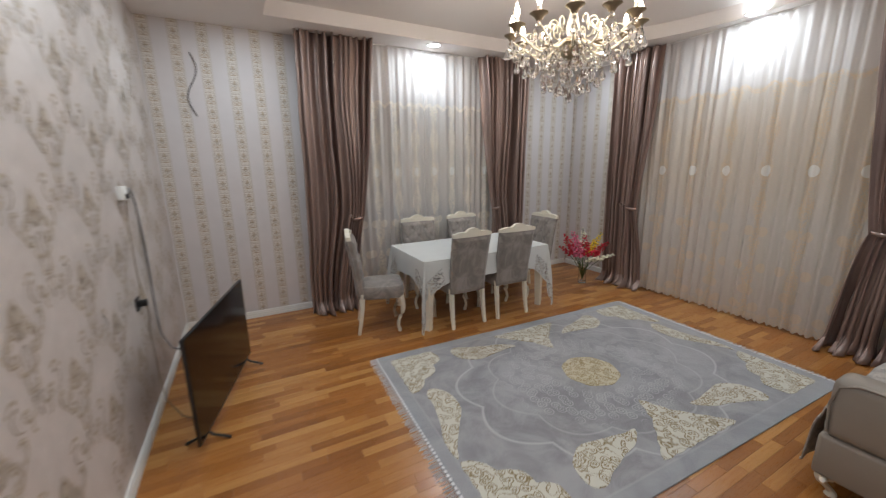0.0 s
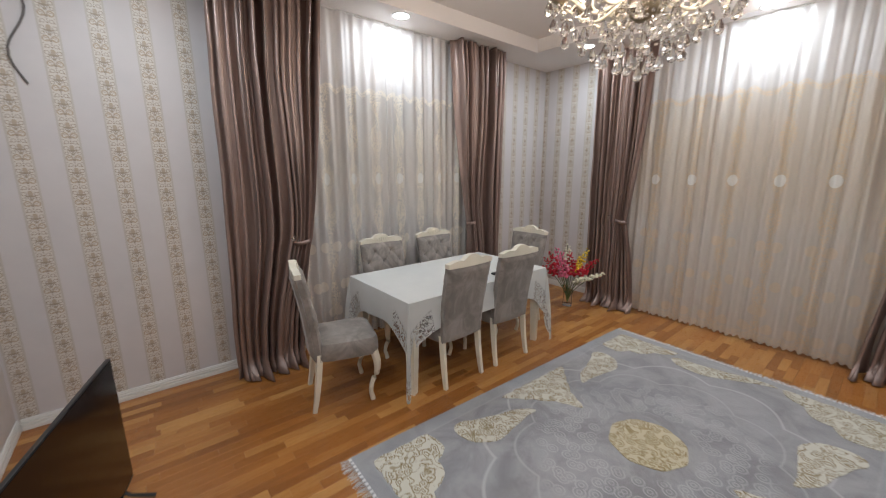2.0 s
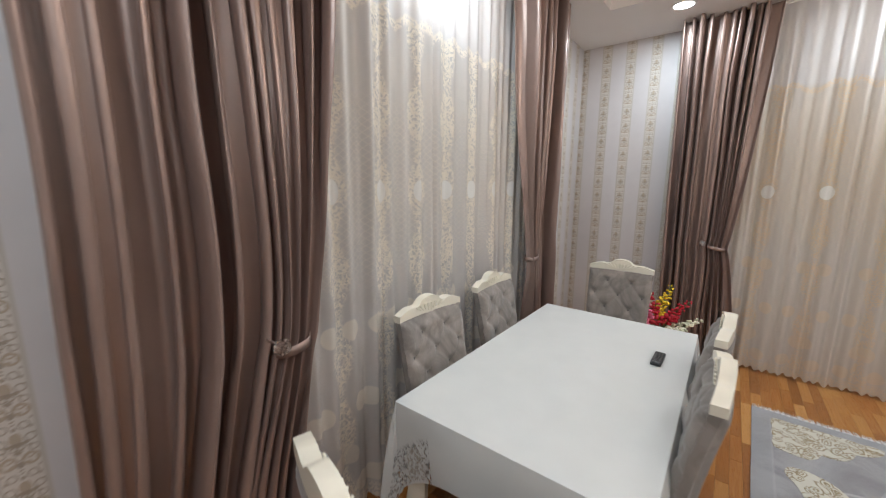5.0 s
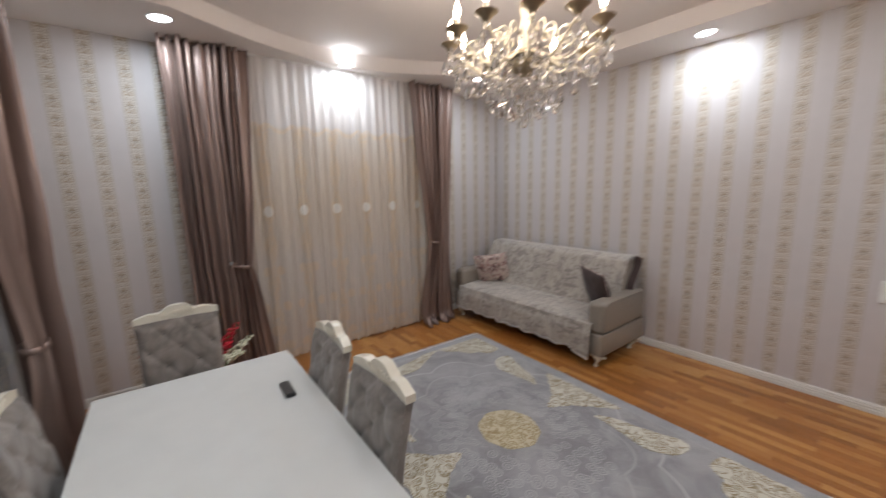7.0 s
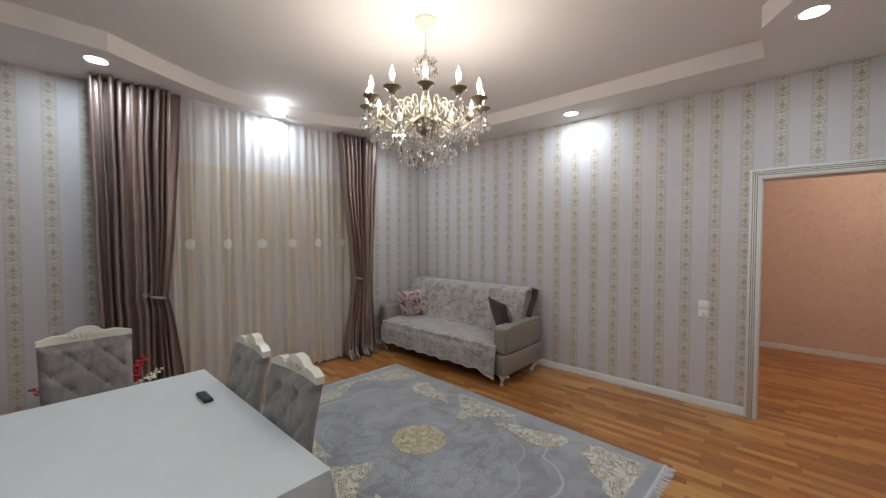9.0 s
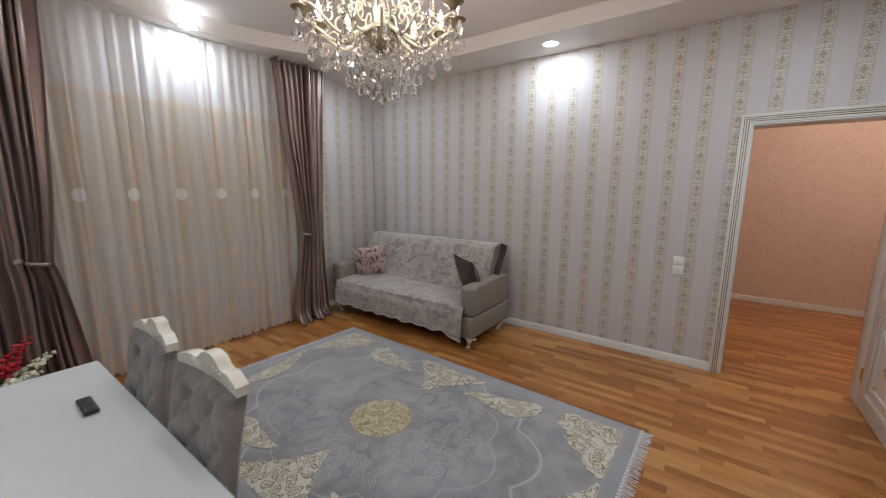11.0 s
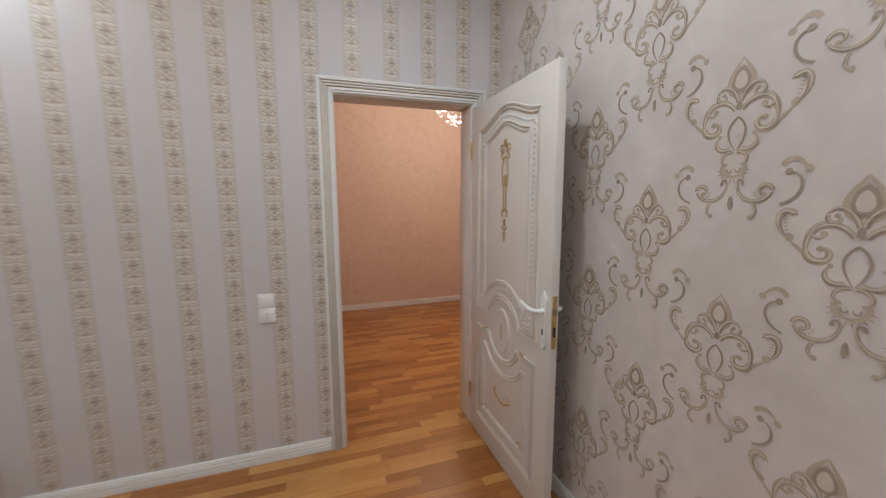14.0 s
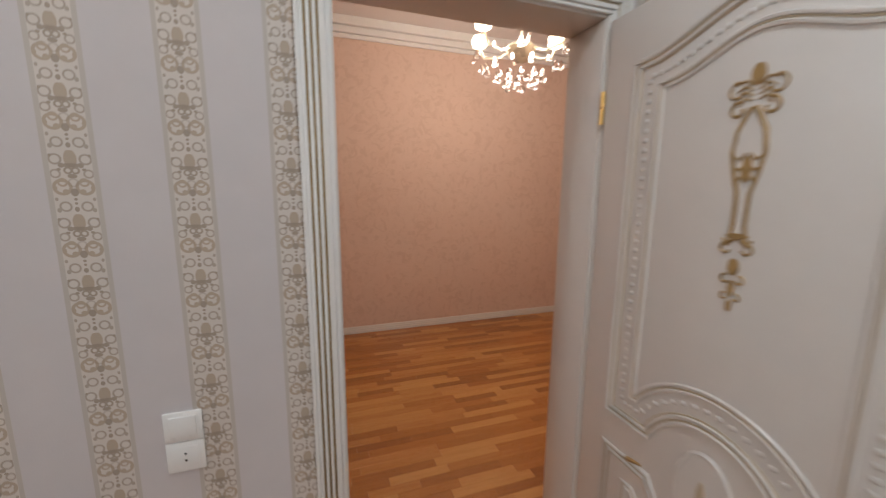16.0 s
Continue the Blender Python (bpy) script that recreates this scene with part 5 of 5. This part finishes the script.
for mat, dx, dy, h in SPRAYS:
    dx, dy, h = dx * 0.88, dy * 0.92, h * 1.16
    p0, p1, p2 = Vector((0, 0, 0.05)), Vector((dx * 0.15, dy * 0.15, 0.30)), Vector((dx, dy, h))
    pts = [p0.lerp(p1, k / 6).lerp(p1.lerp(p2, k / 6), k / 6) for k in range(7)]
    stem = part("stem", tube(pts, 0.004, 5), "green", vase)
    bm = bmesh.new()
    for k in range(26):
        c = p1.lerp(p2, 0.35 + 0.67 * k / 26)
        r = 0.033 * (1.15 - 0.6 * k / 26)
        a = k * 2.4
        off = Vector((math.cos(a), math.sin(a), rv.uniform(-0.3, 0.5))) * r * 1.1
        made = bmesh.ops.create_icosphere(bm, subdivisions=1, radius=r * rv.uniform(0.6, 0.95))
        sq = (rv.uniform(0.5, 1.1), rv.uniform(0.5, 1.1), rv.uniform(0.45, 0.9))
        for v in made["verts"]:
            v.co = Vector((v.co.x * sq[0], v.co.y * sq[1], v.co.z * sq[2])) * rv.uniform(0.75, 1.2) + c + off
    part("blossoms", bm, mat, vase, mat + " blossoms", smooth=False)

# ---- panelled door, open ----
LW, LH, LT = 0.875, 2.085, 0.042
door = tagged(new("door_1"), label="open cream panelled door with gold carved ornament", category="door", kind="structure")
door.matrix_basis = pose(0.200, 0.035, 0.008, 0, 0, 90)
part("leaf", box(0, LW, 0.0, LT, 0, LH, 0.003), "door", door)


def on_face(pts, off):
    """Door-face outline (across, up) to points just proud of the face."""
    return [(a, -off, b_) for a, b_ in pts]


def moulding(pts, r, mat, name="moulding", closed=True, off=0.0):
    part(name, tube(on_face(pts, off), r, 6, closed=closed), mat, door)


OX, OZ = 0.442, 0.81


def upper_panel(inset):
    """Arched upper field whose foot rises round the oval boss."""
    x0, x1 = 0.114 + inset, 0.768 - inset
    zl, zt, zb = 1.925 - inset * 0.85, 2.0 - inset, 0.865 + inset
    r = 0.175 + inset
    pts = [(x0, zb), (x0, zl), (x0 + 0.02, zl + 0.004)]
    for k in range(1, 24):
        u = k / 24
        pts.append((x0 + 0.02 + (x1 - x0 - 0.04) * u, zl + 0.004 + (zt - zl) * smooth_step(1 - abs(2 * u - 1))))
    pts += [(x1 - 0.02, zl + 0.004), (x1, zl), (x1, zb)]
    a0 = math.asin(min(0.95, (zb - OZ) / r))
    return pts + [(OX + r * math.cos(a), OZ + r * math.sin(a)) for a in (a0 + (math.pi - 2 * a0) * k / 16 for k in range(17))]


def lower_panel(inset):
    """Square lower field whose head dips under the oval boss."""
    x0, x1 = 0.114 + inset, 0.768 - inset
    zb, zt = 0.14 + inset, 0.752 - inset
    r = 0.165 + inset
    a0 = math.asin(min(0.95, (OZ - zt) / r))
    pts = [(x1, zt), (x1, zb), (x0, zb), (x0, zt)]
    return pts + [(OX + r * math.cos(a), OZ + r * math.sin(a)) for a in (math.pi + a0 + (math.pi - 2 * a0) * k / 16 for k in range(17))]


for fn in (upper_panel, lower_panel):
    moulding(fn(0.0), 0.008, "door")
    moulding(fn(0.009), 0.0032, "tan_line", "tan_glaze_line", off=0.0015)
    moulding(fn(0.018), 0.007, "door")
    moulding(fn(0.026), 0.0028, "tan_line", "tan_glaze_line", off=0.001)
    moulding(fn(0.084), 0.006, "door")
    moulding(fn(0.091), 0.0026, "tan_line", "tan_glaze_line", off=0.001)
    moulding(fn(0.099), 0.006, "door")
outline = upper_panel(0.055)
bead = mesh_of("bead", lathe([(0.0, 0.004), (0.0045, 0.0035), (0.0068, 0.0015), (0.0078, 0.0)], 7), "door")
for (a, b_), (c, d) in zip(outline, outline[1:] + outline[:1]):
    ln = math.hypot(c - a, d - b_)
    cnt = max(1, round(ln / 0.026))
    for k in range(cnt):
        s = (k + 0.5) / cnt
        part("bead", bead, None, door, m=pose(a + (c - a) * s, -0.0005, b_ + (d - b_) * s, 90))
oval = [(OX + 0.068 * math.cos(2 * math.pi * k / 32), OZ + 0.115 * math.sin(2 * math.pi * k / 32)) for k in range(32)]
moulding(oval, 0.009, "door", "oval_boss")
moulding([(OX + (x - OX) * 0.80, OZ + (z - OZ) * 0.84) for x, z in oval], 0.003, "tan_line", "tan_glaze_line")
part("oval_boss", slab([(x, z) for x, z in oval], 0, 0.008, 0.003), "door", door, m=pose(0, 0.001, 0, 90))


def scroll(cx, cz, r, a0, turns, grow=0.35, n=18):
    return [(cx + r * (1 - grow * k / n) * math.cos(a0 + turns * k / n), cz + r * (1 - grow * k / n) * math.sin(a0 + turns * k / n)) for k in range(n + 1)]


bm = bmesh.new()
for sx in (-1, 1):
    for pts, r in ((scroll(OX + sx * 0.030, 1.745, 0.020, math.pi / 2, -sx * 5.2, 0.7), 0.0035),
                   (scroll(OX + sx * 0.036, 1.785, 0.022, math.pi / 2, -sx * 4.5, 0.6), 0.003),
                   ([(OX + sx * 0.004, 1.75), (OX + sx * 0.028, 1.70), (OX + sx * 0.033, 1.655), (OX + sx * 0.024, 1.61), (OX + sx * 0.013, 1.57), (OX + sx * 0.012, 1.50), (OX + sx * 0.018, 1.46)], 0.0045),
                   (scroll(OX + sx * 0.020, 1.445, 0.016, math.pi / 2, -sx * 4.5, 0.6), 0.003),
                   (scroll(OX + sx * 0.014, 1.375, 0.012, math.pi / 2, -sx * 4.5, 0.6), 0.003),
                   (scroll(OX + sx * 0.012, 1.335, 0.010, math.pi / 2, -sx * 4.5, 0.6), 0.0025)):
        tube(on_face(pts, 0.001), r, 6, bm=bm)
for sx in (-1, 1):
    for k in range(4):
        tube(on_face([(OX + sx * 0.006, 1.792 - 0.010 * k), (OX + sx * 0.022, 1.806 - 0.012 * k), (OX + sx * (0.040 - 0.003 * k), 1.800 - 0.016 * k)], 0.001), 0.003, 5, bm=bm, taper=[0.6, 1.1, 0.5])
    for k in range(3):
        tube(on_face([(OX + sx * 0.004, 1.655 - 0.022 * k), (OX + sx * 0.016, 1.640 - 0.022 * k), (OX + sx * 0.026, 1.648 - 0.022 * k)], 0.001), 0.0028, 5, bm=bm, taper=[0.6, 1.1, 0.5])
    tube(on_face([(OX + sx * 0.002, 1.470), (OX + sx * 0.022, 1.452), (OX + sx * 0.030, 1.468)], 0.001), 0.0032, 5, bm=bm)
ornament = part("carved_ornament", bm, "gold_paint", door, "gold-painted carved ornament")
for cz, rx, rz in ((1.815, 0.014, 0.022), (1.62, 0.010, 0.03), (1.405, 0.012, 0.020), (1.355, 0.007, 0.02), (1.315, 0.006, 0.014), (1.475, 0.024, 0.006)):
    part("gilt_bud", slab([(OX + rx * math.cos(2 * math.pi * k / 14), cz + rz * math.sin(2 * math.pi * k / 14)) for k in range(14)], 0, 0.005, 0.002), "gold_paint", door, m=pose(0, 0.0005, 0, 90))
part("gilt_bud", slab([(OX + 0.010 * math.cos(2 * math.pi * k / 14), OZ + 0.05 * math.sin(2 * math.pi * k / 14)) for k in range(14)], 0.008, 0.012, 0.002), "tan_line", door, m=pose(0, 0.0005, 0, 90))
bm = bmesh.new()
for sx in (-1, 1):
    tube(on_face([(OX + sx * 0.18, 0.765), (OX + sx * 0.22, 0.755), (OX + sx * 0.25, 0.745)], 0.001), 0.007, 6, bm=bm, taper=[0.5, 1.2, 0.4])
    tube(on_face(scroll(OX + sx * 0.06, 0.42, 0.03, math.pi / 2, -sx * 4.2, 0.6), 0.001), 0.004, 6, bm=bm)
    tube(on_face([(OX, 0.385), (OX + sx * 0.05, 0.395), (OX + sx * 0.11, 0.435)], 0.001), 0.006, 6, bm=bm, taper=[1.3, 1, 0.5])
    tube(on_face(scroll(OX + sx * 0.205, 0.255, 0.022, math.pi, -sx * 4.2, 0.5), 0.001), 0.004, 6, bm=bm)
part("carved_ornament", bm, "gold_paint", door, "gold-painted carved swag")

HX = LW - 0.042
for side, y0 in ((-1, 0.0), (1, LT)):
    off = y0 + side * 0.001
    plate = [(HX - 0.021, 0.885), (HX - 0.012, 0.865), (HX, 0.858), (HX + 0.012, 0.865), (HX + 0.021, 0.885), (HX + 0.019, 1.070), (HX + 0.023, 1.090), (HX + 0.012, 1.105), (HX, 1.125), (HX - 0.012, 1.105), (HX - 0.023, 1.090), (HX - 0.019, 1.070)]
    handle = part("door_handle", slab(plate, 0, 0.008, 0.002), "plastic", door, "white lever handle on a long plate", m=pose(0, off, 0, 90) if side < 0 else Matrix.Translation((0, off + 0.008, 0)) @ pose(0, 0, 0, 90))
    lever = [(HX, off, 1.035), (HX, off + side * 0.035, 1.035), (HX - 0.012, off + side * 0.048, 1.035), (HX - 0.05, off + side * 0.050, 1.036), (HX - 0.10, off + side * 0.048, 1.044), (HX - 0.125, off + side * 0.046, 1.052)]
    part("lever", tube(lever, 0.0095, 10, taper=[1.2, 1.1, 1.1, 1.0, 0.9, 0.75]), "plastic", door, "white lever")
    part("keyhole", slab([(HX - 0.005, 0.925), (HX + 0.005, 0.925), (HX + 0.006, 0.945), (HX, 0.954), (HX - 0.006, 0.945)], 0.0, 0.0015), "black", door, m=pose(0, off - 0.008 if side < 0 else off + 0.0095, 0, 90))
part("lock_plate", box(LW - 0.001, LW + 0.0025, 0.009, LT - 0.009, 0.870, 1.110, 0.001, 1), "brass", door, "brass lock faceplate")
part("latch", box(LW, LW + 0.012, 0.014, LT - 0.014, 1.025, 1.052, 0.002, 1), "bronze", door)
part("bolt_slot", box(LW + 0.002, LW + 0.0035, 0.015, LT - 0.015, 0.925, 0.970), "black", door)
for z in (0.25, 1.83):
    part("hinge", tube([(-0.006, -0.004, z - 0.05), (-0.006, -0.004, z + 0.05)], 0.008, 8), "brass", door)


# ---- chandeliers ----
def crystal_mesh(name, r, h):
    return mesh_of(name, lathe([(0.0, 0.0), (r * 0.35, -h * 0.10), (r * 0.75, -h * 0.42), (r, -h * 0.66), (r * 0.8, -h * 0.86), (0.0, -h)], 7), "crystal", False)


def bead_mesh(name, r):
    bm = bmesh.new()
    bmesh.ops.create_icosphere(bm, subdivisions=1, radius=r)
    return mesh_of(name, bm, "crystal", False)


DROP_L, DROP_S, BEAD = crystal_mesh("drop_large", 0.023, 0.074), crystal_mesh("drop_small", 0.015, 0.048), bead_mesh("crystal_bead", 0.0095)


def arm_curve(r, z0, z1):
    pts = []
    for k in range(19):
        s = k / 18
        x = 0.06 + (r - 0.06) * s
        z = z0 + 0.030 * math.sin(math.pi * s * 1.0) - 0.105 * math.sin(math.pi * min(1, s * 1.05)) ** 1.4 + (z1 - z0) * smooth_step((s - 0.35) / 0.65)
        pts.append((x, 0, z))
    return pts


ch = thing("chandelier", "cream and gilt twelve-arm crystal chandelier with lit candle bulbs", "chandelier", pose(CHX, CHY, 0))
part("canopy", lathe([(0.0, CEIL), (0.078, CEIL - 0.001), (0.080, CEIL - 0.010), (0.060, CEIL - 0.026), (0.034, CEIL - 0.040), (0.022, CEIL - 0.062), (0.010, CEIL - 0.070), (0.0, CEIL - 0.072)], 28), "cream", ch)
part("rod", lathe([(0.0, CEIL - 0.07), (0.006, CEIL - 0.07), (0.006, 2.93), (0.0, 2.93)], 10), "cream", ch)
for k in range(3):
    a = [(0.011 * math.cos(t_ * math.pi / 6), 0.0, 0.018 * math.sin(t_ * math.pi / 6)) for t_ in range(12)]
    part("chain_link", tube(a, 0.003, 6, closed=True), "chrome", ch, m=pose(0, 0, 2.918 - 0.026 * k, 0, 0, 90 * k))
part("crown", lathe([(0.02, 2.80), (0.045, 2.815), (0.075, 2.835), (0.078, 2.838), (0.045, 2.822), (0.02, 2.85), (0.008, 2.86), (0, 2.86)], 32, wave=(8, 0.10)), "crystal", ch, "fluted glass crown dish")
part("column", lathe([(0.0, 2.83), (0.018, 2.82), (0.024, 2.79), (0.020, 2.74), (0.026, 2.70), (0.030, 2.66), (0.022, 2.62), (0.034, 2.57), (0.044, 2.53), (0.030, 2.47), (0.05, 2.44), (0.055, 2.41), (0, 2.41)], 16), "gilt", ch, "gilt turned column")
part("bowl", lathe([(0.0, 2.455), (0.060, 2.455), (0.098, 2.435), (0.100, 2.42), (0.070, 2.41), (0.068, 2.375), (0.058, 2.345), (0.030, 2.325), (0.0, 2.318)], 24, wave=(8, 0.04)), "bronze", ch, "antique bronze bowl")
ARM = mesh_of("arm", tube(arm_curve(0.40, 2.44, 2.455), 0.0082, 8, taper=[1.2 - 0.4 * k / 18 for k in range(19)]), "gilt")
bm = bmesh.new()
tube([(x, 0, z) for x, z in scroll(0.20, 2.46, 0.05, -2.2, 5.6, 0.75)], 0.0048, 6, bm=bm)
tube([(x, 0, z) for x, z in scroll(0.30, 2.43, 0.045, 0.4, 5.2, 0.75)], 0.0048, 6, bm=bm)
tube([(x, 0, z) for x, z in scroll(0.13, 2.53, 0.045, -1.0, 5.4, 0.75)], 0.0048, 6, bm=bm)
tube([(x, 0, z) for x, z in scroll(0.36, 2.38, 0.030, 2.6, -5.0, 0.7)], 0.0048, 6, bm=bm)
SCROLL = mesh_of("scrollwork", bm, "gilt")
CUP = mesh_of("drip_cup", lathe([(0.0, -0.030), (0.018, -0.026), (0.026, -0.010), (0.044, 0.004), (0.055, 0.010), (0.053, 0.013), (0.030, 0.003), (0.012, -0.004), (0.0, -0.004)], 24, wave=(12, 0.035)), "bronze")
NECK = mesh_of("glass_neck", lathe([(0.0, -0.062), (0.012, -0.058), (0.018, -0.046), (0.012, -0.034), (0.008, -0.028), (0, -0.028)], 10), "crystal")
CANDLE = mesh_of("candle_tube", lathe([(0.0, 0.0), (0.0125, 0.0), (0.0125, 0.052), (0.010, 0.055), (0.0, 0.055)], 12), "cream")
BULB = mesh_of("bulb", lathe([(0.0, 0.054), (0.009, 0.056), (0.015, 0.072), (0.017, 0.088), (0.013, 0.108), (0.006, 0.124), (0.002, 0.138), (0.0, 0.142)], 14), "bulb")
for k in range(12):
    a = 15 + 30 * k
    rot = pose(0, 0, 0, 0, 0, a)
    arm = part("arm", ARM, None, ch, m=rot)
    part("scrollwork", SCROLL, None, arm)
    at = rot @ Matrix.Translation((0.40, 0, 2.505))
    cup = part("drip_cup", CUP, None, ch, "scalloped bronze drip cup", m=at)
    part("glass_neck", NECK, None, cup)
    part("candle_tube", CANDLE, None, ch, m=at)
    b_ = part("bulb", BULB, None, ch, "glowing flame-shaped bulb", m=at)
    b_.visible_shadow = False
    part("crystal_drop", DROP_L, None, ch, m=rot @ Matrix.Translation((0.435, 0, 2.43)))
    part("crystal_drop", DROP_L, None, ch, m=rot @ Matrix.Translation((0.36, 0.02, 2.33)))
    part("crystal_drop", DROP_S, None, ch, m=rot @ Matrix.Translation((0.40, -0.05, 2.42)))
    part("crystal_drop", DROP_S, None, ch, m=rot @ Matrix.Translation((0.40, 0.05, 2.40)))
    part("crystal_drop", DROP_L, None, ch, m=rot @ Matrix.Translation((0.27, 0.03, 2.32 - 0.02 * (k % 3))))
    part("crystal_drop", DROP_L, None, ch, m=pose(0, 0, 0, 0, 0, a + 15) @ Matrix.Translation((0.18, 0, 2.22 - 0.02 * (k % 2))))
    for j in range(5):
        part("crystal_bead", BEAD, None, ch, m=rot @ Matrix.Translation((0.36 + 0.004 * j, 0.02, 2.405 - 0.016 * j)))
        part("crystal_bead", BEAD, None, ch, m=pose(0, 0, 0, 0, 0, a + 15) @ Matrix.Translation((0.11 + 0.017 * j, 0, 2.40 - 0.035 * j)))
        part("crystal_bead", BEAD, None, ch, m=pose(0, 0, 0, 0, 0, a + 8) @ Matrix.Translation((0.09, 0, 2.40 - 0.03 * j)))
for k in range(6):
    part("crystal_drop", DROP_L, None, ch, m=pose(0, 0, 0, 0, 0, 60 * k) @ Matrix.Translation((0.085, 0, 2.17)))
    part("crystal_drop", DROP_S, None, ch, m=pose(0, 0, 0, 0, 0, 60 * k + 20) @ Matrix.Translation((0.12, 0, 2.22)))
for k in range(12):
    part("crystal_drop", DROP_S, None, ch, m=pose(0, 0, 0, 0, 0, 30 * k + 22) @ Matrix.Translation((0.32, 0, 2.38)))
    part("crystal_drop", DROP_S, None, ch, m=pose(0, 0, 0, 0, 0, 30 * k + 6) @ Matrix.Translation((0.23, 0, 2.37)))
    part("crystal_drop", DROP_S, None, ch, m=pose(0, 0, 0, 0, 0, 30 * k + 10) @ Matrix.Translation((0.14, 0, 2.29)))
    part("crystal_drop", DROP_S, None, ch, m=pose(0, 0, 0, 0, 0, 30 * k) @ Matrix.Translation((0.075, 0, 2.79)))
for j in range(12):
    part("crystal_bead", BEAD, None, ch, m=pose(0, 0, 2.31 - 0.016 * j))
part("crystal_drop", DROP_L, None, ch, m=pose(0, 0, 2.125))

fc = thing("chandelier", "gilt crystal chandelier glowing warmly in the next room", "chandelier", pose(-0.31, -1.40, -0.19))
part("rod", lathe([(0.0, 3.389), (0.05, 3.388), (0.05, 3.37), (0.008, 3.35), (0.008, 2.80), (0, 2.80)], 12), "gilt", fc)
part("bowl", lathe([(0.0, 2.78), (0.07, 2.77), (0.10, 2.74), (0.085, 2.69), (0.04, 2.65), (0, 2.635)], 20, wave=(10, 0.04)), "gilt", fc)
for k in range(6):
    rot = pose(0, 0, 0, 0, 0, 60 * k + 10)
    part("arm", tube([(0.07, 0, 2.74), (0.17, 0, 2.70), (0.28, 0, 2.72), (0.32, 0, 2.79)], 0.009, 6), "gilt", fc, m=rot)
    part("shade", lathe([(0.02, 0.0), (0.05, 0.015), (0.062, 0.05), (0.045, 0.085), (0.0, 0.095)], 14), "soft_bulb", fc, "glowing glass shade", m=rot @ Matrix.Translation((0.32, 0, 2.79))).visible_shadow = False
    for j, (rr, zz) in enumerate(((0.33, 2.70), (0.24, 2.64), (0.16, 2.58), (0.11, 2.54))):
        part("crystal_drop", DROP_L, None, fc, m=pose(0, 0, 0, 0, 0, 60 * k + 17 * j) @ Matrix.Translation((rr, 0, zz)))
        part("crystal_drop", DROP_S, None, fc, m=pose(0, 0, 0, 0, 0, 60 * k + 30 + 17 * j) @ Matrix.Translation((rr, 0, zz)))
part("crystal_drop", DROP_L, None, fc, m=pose(0, 0, 2.52))

# ---- parquet strips, last ----
rp = random.Random(77)
SW = 0.062
STRIPS = {}
rest_v, rest_f = [], []
count = 0


def strip_verts(x0, x1, y0, y1):
    b_ = 0.0009
    return [(x0, y0, -0.006), (x1, y0, -0.006), (x1, y1, -0.006), (x0, y1, -0.006),
            (x0, y0, -b_), (x1, y0, -b_), (x1, y1, -b_), (x0, y1, -b_),
            (x0 + b_, y0 + b_, 0), (x1 - b_, y0 + b_, 0), (x1 - b_, y1 - b_, 0), (x0 + b_, y1 - b_, 0)]


STRIP_F = [(0, 1, 5, 4), (1, 2, 6, 5), (2, 3, 7, 6), (3, 0, 4, 7), (4, 5, 9, 8), (5, 6, 10, 9), (6, 7, 11, 10), (7, 4, 8, 11), (8, 9, 10, 11)]
rows_n = int((Y1 - FY) / SW) + 1
for r in range(rows_n):
    y0 = FY + r * SW
    y1 = min(y0 + SW, Y1) - 0.0004
    room = y0 > -T
    xa, xb = (0.0, X1) if room else (FX0, FX1)
    x = xa - rp.uniform(0, 0.3)
    while x < xb:
        ln = rp.choice((0.28, 0.34, 0.40, 0.48, 0.56))
        a, b_ = max(x, xa), min(x + ln, xb)
        x += ln
        if b_ - a < 0.01:
            continue
        if count < 300 and 0.0 <= y0 < 2.6 and a < 1.9:
            key = (round(b_ - a, 3), round(y1 - y0, 4))
            if key not in STRIPS:
                me = bpy.data.meshes.new("oak_strip")
                me.from_pydata(strip_verts(0, key[0] - 0.0004, 0, key[1]), [], STRIP_F)
                me.materials.append(M["oak_piece"])
                STRIPS[key] = me
            ob = new("oak_strip", STRIPS[key])
            ob.parent = FLOOR
            ob.location = (a, y0, 0)
            count += 1
        else:
            k = len(rest_v)
            rest_v += strip_verts(a, b_ - 0.0004, y0, y1)
            rest_f += [tuple(k + i for i in f) for f in STRIP_F]
me = bpy.data.meshes.new("oak_strips")
me.from_pydata(rest_v, [], rest_f)
me.materials.append(M["oak"])
ob = new("oak_strips", me)
ob.parent = FLOOR
tagged(ob, kind="stuff")
